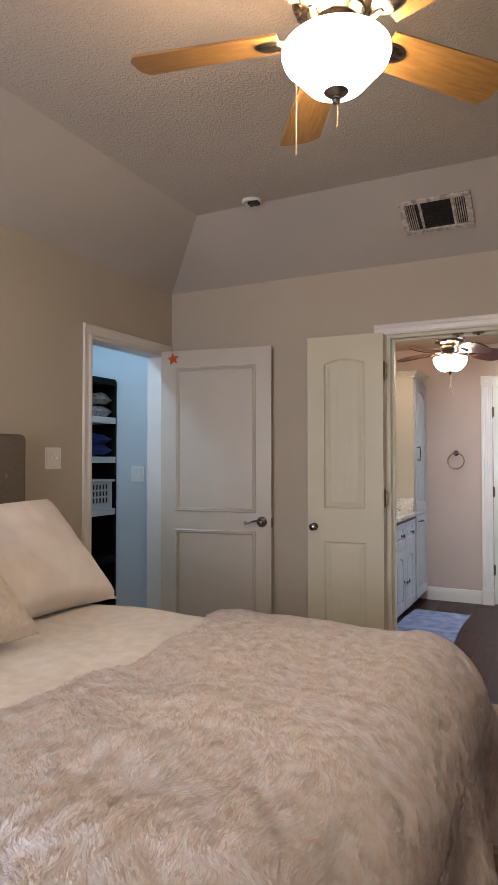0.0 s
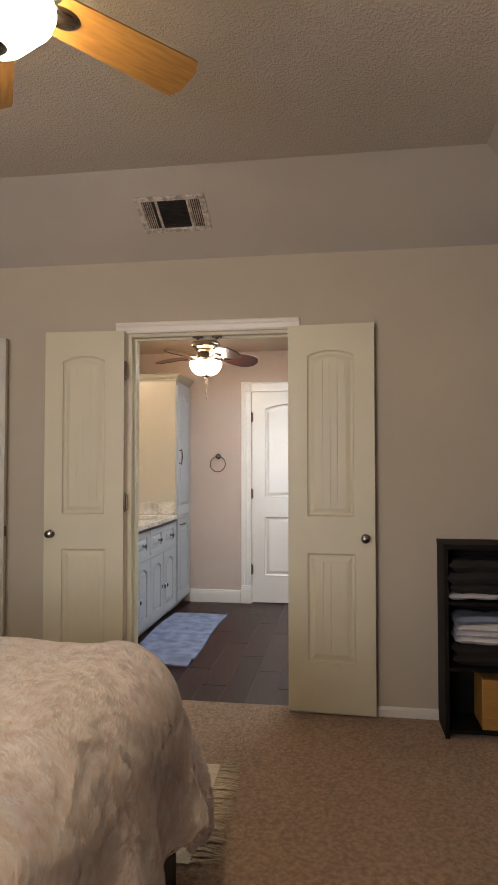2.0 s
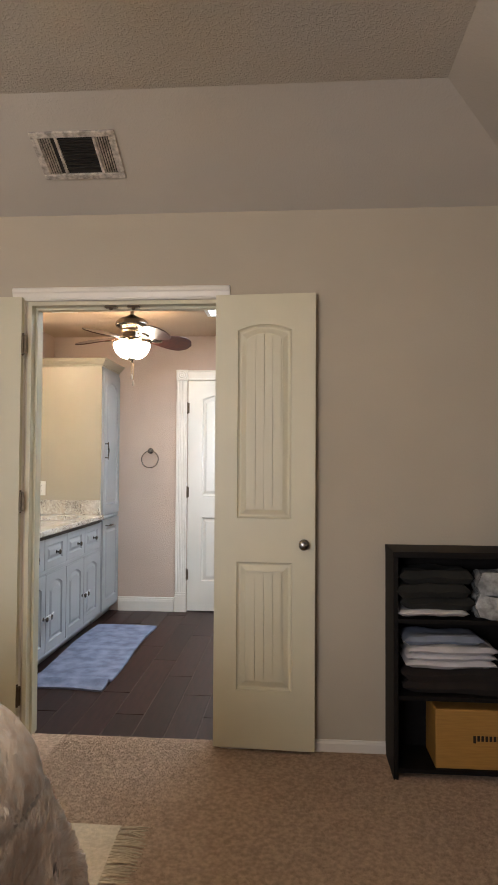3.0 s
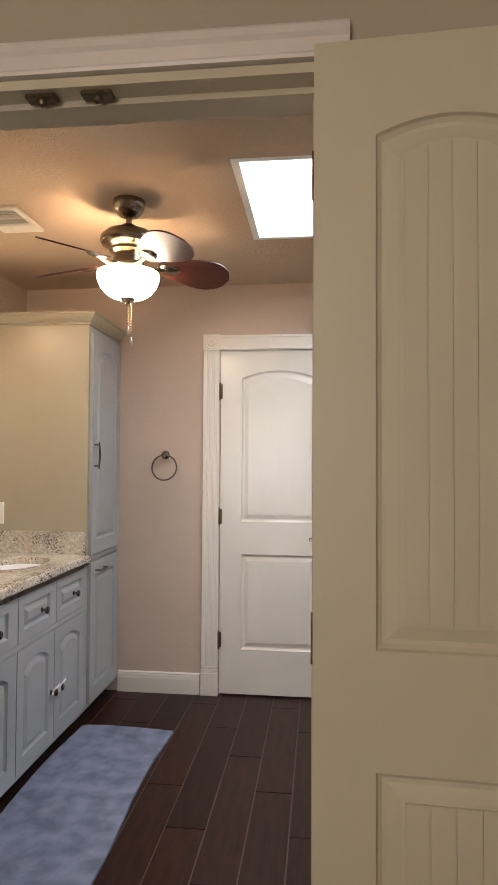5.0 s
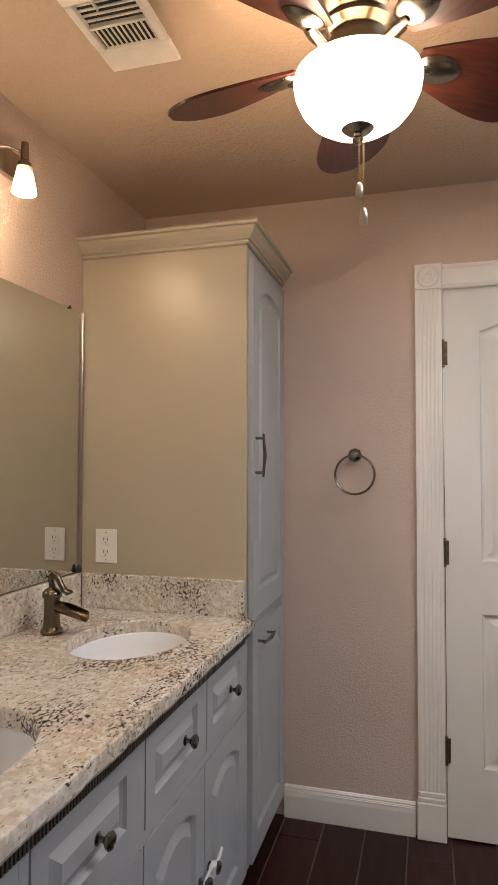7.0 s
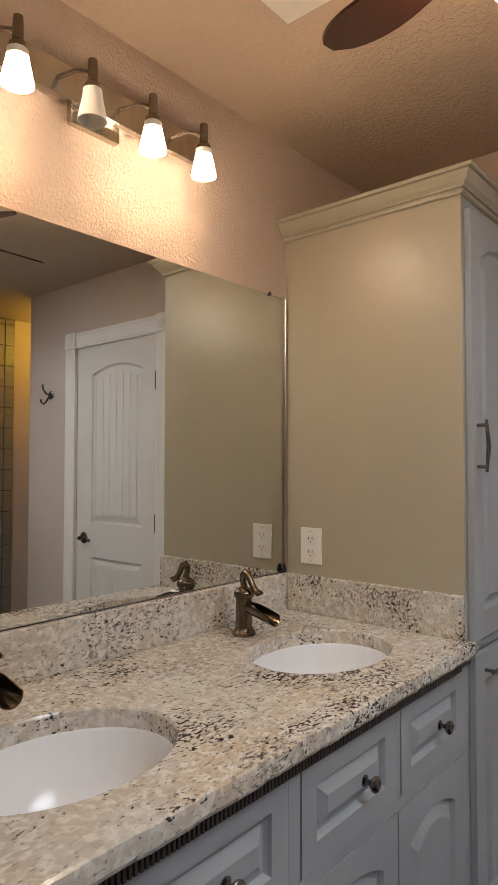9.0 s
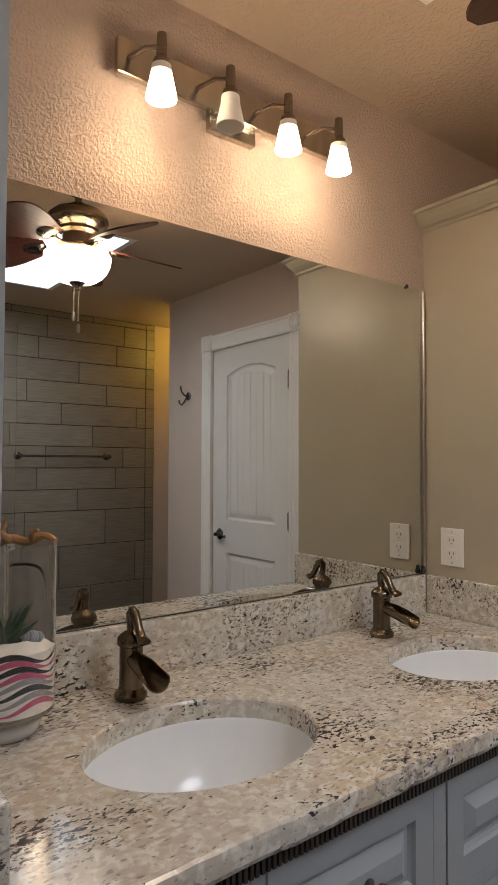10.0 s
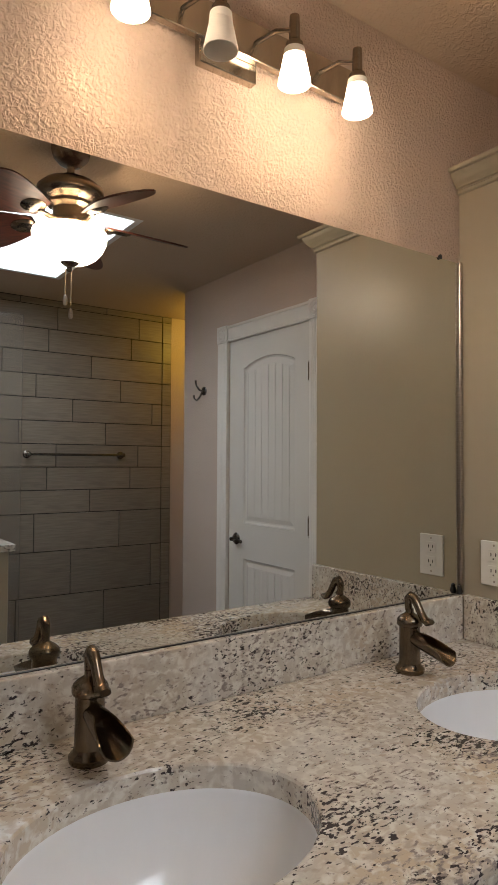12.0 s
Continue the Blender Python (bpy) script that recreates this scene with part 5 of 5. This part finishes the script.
for k in range(CLUMPS):
    px, py = throw_xy(float(uu[k]), float(vv[k]))
    p = drape(px, py, TOP, 0.018)
    e = 0.01
    tx, ty = drape(px + e, py, TOP, 0.018) - p, drape(px, py + e, TOP, 0.018) - p
    nrm = tx.cross(ty)
    if nrm.length < 1e-12 or p.z < 0.05:
        continue
    nrm.normalize()
    p += nrm * 0.004
    tx.normalize()
    ty = nrm.cross(tx)
    ang = 2.2 + 1.5 * noise.noise((px * 2.6, py * 2.6, 5.0)) + 1.2 * noise.noise((px * 13, py * 13, 9.0))
    flow = tx * math.cos(ang) + ty * math.sin(ang)
    across = nrm.cross(flow)
    lift = 0.16 + 0.22 * float(rnd[k, 0, 5])
    length = 0.015 + 0.011 * float(rnd[k, 1, 5])
    end = p + flow * length + nrm * (lift * length)
    tuft = flow * (0.7 * noise.noise((px * 27, py * 27, 3.0))) + across * (0.7 * noise.noise((px * 27, py * 27, 8.0)))
    for q in rnd[k].tolist():
        r, a = 0.011 * math.sqrt(q[0]), 6.283 * q[1]
        root = p + flow * (r * math.cos(a)) + across * (r * math.sin(a))
        tip = end + (root - p) * (0.25 + 0.5 * q[2]) + flow * (0.008 * (q[3] - 0.5))
        mid = root * 0.5 + tip * 0.5 + nrm * (0.003 + 0.003 * q[4])
        side = across * -(0.0009 + 0.0007 * q[3])
        soft = (nrm + tuft + across * (0.9 * (q[1] - 0.5)) + flow * (0.6 * (q[5] - 0.3))).normalized()
        n0 = len(verts)
        verts += [tuple(root - side), tuple(root + side), tuple(mid + side), tuple(mid - side), tuple(tip)]
        faces += [(n0, n0 + 1, n0 + 2, n0 + 3), (n0 + 3, n0 + 2, n0 + 4)]
        norms += [tuple(soft)] * 5
me = bpy.data.meshes.new("fur_pile")
me.from_pydata(verts, [], faces)
me.materials.append(TUFT)
me.shade_smooth()
me.normals_split_custom_set_from_vertices(norms)
pile = new("fur_pile", me)
pile.parent = throw
tagged(pile, "", "", "", "stuff")


def cushion(name, label, w, h, t, m, material, puff=0.45):
    n = 28
    bm = bmesh.new()
    layers = []
    for s in (1, -1):
        rows = []
        for j in range(n + 1):
            row = []
            for i in range(n + 1):
                a, b = 2 * i / n - 1, 2 * j / n - 1
                k = max(0.0, (1 - a ** 4) * (1 - b ** 4)) ** puff
                pinch = 1 - 0.16 * (1 - abs(a) ** 2) * (abs(b) ** 4)
                pinch2 = 1 - 0.16 * (1 - abs(b) ** 2) * (abs(a) ** 4)
                wr = 0.010 * noise.noise((a * 2.6, b * 2.6, s * 3.0)) + 0.004 * noise.noise((a * 7, b * 7, s * 5.0))
                row.append(bm.verts.new((a * w / 2 * pinch2, b * h / 2 * pinch, s * (t / 2 * k + wr * k))))
            rows.append(row)
        layers.append(rows)
        for j in range(n):
            for i in range(n):
                bm.faces.new((rows[j][i], rows[j][i + 1], rows[j + 1][i + 1], rows[j + 1][i]))
    bmesh.ops.remove_doubles(bm, verts=bm.verts[:], dist=0.0015)
    ob = tagged(link(name, bm, material, None, "", True), label, "pillow")
    ob.matrix_basis = m
    return ob


def leaning(cx, cy, cz, lean, turn=0.0, roll=0.0):
    """Stands a cushion's face towards +x, leaning back by lean degrees."""
    return Matrix.Translation((cx, cy, cz)) @ Matrix.Rotation(radians(turn), 4, "Z") @ Matrix.Rotation(radians(-lean), 4, "Y") @ Matrix.Rotation(radians(90), 4, "Z") @ Matrix.Rotation(radians(90), 4, "X") @ Matrix.Rotation(radians(roll), 4, "Z")


cushion("pillow", "cream velvet pillow leaning against the headboard", 0.70, 0.60, 0.21, leaning(-1.99, 1.92, 0.965, 45, 0, 0), SATIN)
cushion("pillow", "cream velvet pillow leaning against the headboard", 0.70, 0.60, 0.21, leaning(-2.02, 1.10, 0.985, 42, 0, 0), SATIN)
cushion("throw_pillow", "cream chenille throw pillow on the bed", 0.46, 0.42, 0.16, leaning(-1.72, 1.36, 0.93, 48, 0, 0), CHENILLE)

# rug under the bed
rug = thing("bedside_rug", "cream woven rug with a knotted fringe, under the bed", "rug", pose(0, 0, 0.012))
bm = bmesh.new()
rows = []
for j in range(41):
    rows.append([bm.verts.new((-2.1 + 1.85 * i / 40 - 0.03 * (j / 40 - 0.5), 2.34 + 0.705 * j / 40, 0.008 + 0.003 * noise.noise((i * 0.5, j * 0.5, 0)))) for i in range(41)])
for j in range(40):
    for i in range(40):
        bm.faces.new((rows[j][i], rows[j][i + 1], rows[j + 1][i + 1], rows[j + 1][i]))
part("weave", bm, RUGM, rug, "", True)
bm = bmesh.new()
rng = random.Random(2)
for k in range(42):
    y = 2.35 + k * 0.0165
    x = -0.25 - 0.03 * ((y - 2.34) / 0.705 - 0.5)
    L, w = rng.uniform(0.070, 0.105), rng.uniform(-0.025, 0.025)
    for q in (-0.003, 0.003):
        tube([(x - 0.005, y + q, 0.008), (x + L * 0.4, y + w * 0.5 + q, 0.010), (x + L, y + w + q * 3, 0.004)], [0.0035, 0.0035, 0.002], 5, bm)
part("fringe", bm, RUGM, rug, "twisted cream fringe", True)

# ---- bookcase with folded cloth ----
case = thing("bookcase", "low espresso bookcase standing against the tan wall", "bookcase", pose(0, 0, 0.012))
part("side", bx(0.765, 0.785, 3.477, 3.722, 0, 0.922, 0.001), ESPRESSO_SHADE, case)
part("side", bx(1.40, 1.422, 3.477, 3.722, 0, 0.922, 0.001), ESPRESSO_SHADE, case)
part("top", bx(0.763, 1.424, 3.474, 3.722, 0.922, 0.947, 0.001), ESPRESSO_SHADE, case)
for z in (0.045, 0.345, 0.665):
    part("shelf", bx(0.785, 1.40, 3.484, 3.717, z - 0.018, z, 0.001), ESPRESSO_SHADE, case)
part("back", bx(0.785, 1.40, 3.712, 3.720, 0.03, 0.922), ESPRESSO_SHADE, case)


def folded(name, label, x0, x1, y0, y1, z0, layers, h, material, seed):
    rng = random.Random(seed)
    bm = bmesh.new()
    for k in range(layers):
        a, b = rng.uniform(-0.012, 0.012), rng.uniform(-0.012, 0.012)
        zz = z0 + k * h
        n = 12
        for s in (0, 1):
            rows = []
            for j in range(n + 1):
                row = []
                for i in range(n + 1):
                    u, v = i / n, j / n
                    ed = min(u, 1 - u, v, 1 - v)
                    rnd = math.sqrt(max(0.0, 1 - (1 - min(1, ed / 0.06)) ** 2))
                    zo = 0.5 + (s - 0.5) * rnd * 0.98
                    row.append(bm.verts.new((x0 + a + (x1 - x0) * u, y0 + b + (y1 - y0) * v, zz + h * zo + 0.3 * h * noise.noise((u * 3 + seed, v * 3, k)))))
                rows.append(row)
            for j in range(n):
                for i in range(n):
                    bm.faces.new((rows[j][i], rows[j][i + 1], rows[j + 1][i + 1], rows[j + 1][i]))
    bmesh.ops.remove_doubles(bm, verts=bm.verts[:], dist=0.0005)
    return tagged(link(name, bm, material, None, "", True), label, "folded cloth")


folded("folded_sheet", "white folded sheet under a dark cloth on the shelf", 0.79, 1.09, 3.467, 3.672, 0.690, 1, 0.025, CLOTHW, 1)
folded("folded_blanket", "dark olive folded blanket on the bookcase shelf", 0.785, 1.10, 3.482, 3.682, 0.713, 3, 0.054, CLOTHD, 2)
folded("folded_towel", "blue folded towel on white linen", 0.815, 1.15, 3.492, 3.672, 0.568, 1, 0.035, CLOTHU, 4)
folded("folded_linen", "rumpled white folded linen on the bookcase shelf", 0.82, 1.19, 3.457, 3.672, 0.478, 3, 0.030, CLOTHW, 3)
folded("folded_throw", "dark brown folded throw on the bookcase shelf", 0.80, 1.36, 3.492, 3.682, 0.357, 2, 0.060, CLOTHB, 6)
folded("plastic_wrapped_linen", "clear plastic wrapped linen on the bookcase shelf", 1.11, 1.36, 3.492, 3.652, 0.677, 2, 0.098, WRAP, 7)
board = thing("bamboo_box", "amber bamboo box with a dark printed mark", "box", pose(0.940, 3.497, 0.0572))
part("body", bx(0, 0.44, 0, 0.20, 0, 0.245, 0.006, 2), BAMBOO, board)
for i in range(10):
    part("mark", bx(0.155 + i * 0.0165, 0.155 + i * 0.0165 + 0.011, -0.0012, 0.0, 0.118 - (0.008 if i in (0, 6) else 0), 0.140), CLOTHB, board)

# ---- dresser ----
dr = thing("cherry_dresser", "reddish cherry wood dresser with a rounded top edge", "dresser", pose(0, 0, 0.012))
part("body", bx(0.885, 1.45, 1.22, 2.26, 0.06, 1.035, 0.004), CHERRY, dr)
part("top", bx(0.845, 1.455, 1.18, 2.30, 1.040, 1.075, 0.015, 4), CHERRY, dr)
part("cornice", bx(0.862, 1.452, 1.20, 2.28, 1.005, 1.040, 0.012, 3), CHERRY, dr)
part("plinth", bx(0.865, 1.452, 1.20, 2.28, 0.0, 0.09, 0.006), CHERRY, dr)
for z0, z1 in ((0.12, 0.33), (0.35, 0.56), (0.58, 0.78), (0.80, 0.985)):
    d = part("drawer", bx(0.868, 0.888, 1.26, 2.22, z0, z1, 0.006, 2), CHERRY, dr)
    for y in (1.50, 1.98):
        part("knob", lathe([(0.008, 0), (0.008, 0.01), (0.016, 0.018), (0.012, 0.026), (0, 0.028)], 14), HINGE, d, "", True, Matrix.Translation((0.868, y, (z0 + z1) / 2)) @ Matrix.Rotation(radians(-90), 4, "Y"))
for z0, z1 in ((0.12, 0.53), (0.58, 0.97)):
    part("end_panel", bx(0.95, 1.40, 2.258, 2.268, z0, z1, 0.004), CHERRY, dr)

# ---- what lies on the closet shelves ----
folded("storage_bag", "translucent bag of folded linen on the closet shelf", -3.42, -2.995, 3.40, 3.745, 1.676, 2, 0.085, WRAP, 9)
folded("storage_bag", "pale plastic bag on the closet shelf", -3.42, -3.02, 2.95, 3.35, 1.676, 2, 0.09, BASKET, 19)
folded("duffel_bag", "navy blue nylon bag on the closet shelf", -3.42, -2.995, 3.05, 3.75, 1.389, 2, 0.085, NAVY, 10)
bk = thing("laundry_basket", "white slotted plastic basket on the closet shelf", "basket", pose(-3.2, 3.43, 1.010))
bm = bx(-0.20, 0.20, -0.30, 0.30, 0.0, 0.01)
for s in (-1, 1):
    box(bm, s * 0.205 - 0.006, s * 0.205 + 0.006, -0.31, 0.31, 0.0, 0.20)
    box(bm, -0.205, 0.205, s * 0.305 - 0.006, s * 0.305 + 0.006, 0.0, 0.20)
    box(bm, s * 0.212 - 0.016, s * 0.212 + 0.016, -0.33, 0.33, 0.195, 0.212, 0.004)
    box(bm, -0.22, 0.22, s * 0.312 - 0.016, s * 0.312 + 0.016, 0.195, 0.212, 0.004)
part("tub", bm, BASKET, bk)
for j in range(3):
    for i in range(5):
        part("slot", bx(0.2105, 0.2125, 0.10 + i * 0.035, 0.10 + i * 0.035 + 0.014, 0.045 + j * 0.048, 0.08 + j * 0.048), SLOT, bk)

# ---- bedroom window behind the viewer ----
win = tagged(new("window_1"), "white framed wide window in the bedroom's south wall", "window", "", "structure")
bm = bx(-2.2, -0.5, -1.80, -1.72, 0.75, 0.80)
box(bm, -2.2, -0.5, -1.80, -1.72, 2.10, 2.15)
for x in (-2.2, -1.375, -0.55):
    box(bm, x, x + 0.05, -1.80, -1.72, 0.80, 2.10)
part("window_frame", bm, TRIM, win)
part("window_sill", bx(-2.26, -0.44, -1.72, -1.63, 0.72, 0.75, 0.006), TRIM, win)
for x in (-2.15, -1.325):
    g = part("pane", bx(x, x + 0.775, -1.765, -1.759, 0.80, 2.10), GLASS, win)
    g.visible_shadow = False

# ---- floor planks of the bathroom ----
random.seed(11)
PW, PL, GAP = 0.157, 0.92, 0.0045
cache = {}
floor_b = bpy.data.objects["floor_bath"]
x = -1.848
col = 0
while x < 1.31:
    y = 3.81 - (col * 0.31) % PL
    while y < 7.29:
        ya, yb, xb = max(y, 3.808), min(y + PL, 7.298), min(x + PW, 1.318)
        if yb - ya > 0.03:
            key = (round(yb - ya, 3), round(xb - x, 3))
            if key not in cache:
                bm = bx(0, xb - x - GAP, 0, yb - ya - GAP, -0.006, 0, 0.0012)
                me = bpy.data.meshes.new("plank")
                bm.to_mesh(me)
                bm.free()
                me.materials.append(PLANKT)
                cache[key] = me
            ob = new("plank", cache[key])
            ob.parent = floor_b
            ob.location = (x, ya, random.uniform(-0.0004, 0.0004))
        y += PL
    x += PW
    col += 1

# ---- shower wall tiles ----
tw = bpy.data.objects["wall_bath_east"]
part("tile_backing", bx(1.314, 1.32, 3.86, 6.65, 0.0, 2.457), SGROUT, tw, "dark grout")
cache = {}
edges = [0.0, 0.165, 0.47, 0.767, 1.02]
z = 1.02
while z < 2.45:
    z = min(z + 0.1545, 2.454)
    edges.append(z)
random.seed(5)
for r, (za, zb) in enumerate(zip(edges, edges[1:])):
    if zb - za < 0.02:
        continue
    for y0, y1 in [(6.574, 6.645)]:
        bm = bx(1.306, 1.314, y0, y1, za + 0.002, zb - 0.002, 0.001)
        part("tile", bm, STILE, tw)
    off = (0.19, 0.44, 0.08, 0.33, 0.55, 0.25)[r % 6]
    ends = [6.570, 6.570 - off]
    while ends[-1] > 3.88:
        ends.append(max(3.87, ends[-1] - 0.60))
    for b, a in zip(ends, ends[1:]):
        if b - a < 0.03:
            continue
        key = (round(b - a, 3), round(zb - za, 3))
        if key not in cache:
            bm = bx(0, 0.008, 0, b - a - 0.006, 0, zb - za - 0.006, 0.001)
            me = bpy.data.meshes.new("tile")
            bm.to_mesh(me)
            bm.free()
            me.materials.append(STILE)
            cache[key] = me
        ob = new("tile", cache[key])
        ob.parent = tw
        ob.location = (1.306, a + 0.003, za + 0.003)

# ---- carpet pile where the floor is crossed ----
rs = np.random.RandomState(9)
N = 240000
base = np.stack([rs.uniform(-0.75, 1.45, N), rs.uniform(1.7, 3.785, N), np.full(N, 0.010)], 1)
ang, tip = rs.uniform(0, 2 * np.pi, N), rs.uniform(0.003, 0.007, N)
wid = 0.0017
side = np.stack([np.cos(ang), np.sin(ang), np.zeros(N)], 1) * wid
lean = np.stack([rs.uniform(-0.012, 0.012, N), rs.uniform(-0.012, 0.012, N), tip], 1)
pts = np.concatenate([base - side, base + side, base + lean + side * 0.6, base + lean - side * 0.6], 1).reshape(-1, 3)
quads = np.arange(4 * N).reshape(-1, 4)
me = bpy.data.meshes.new("carpet_pile")
me.from_pydata(pts.tolist(), [], quads.tolist())
me.materials.append(CARPET)
ob = new("carpet_pile", me)
ob.parent = bpy.data.objects["floor"]
tagged(ob, "", "", "", "stuff")
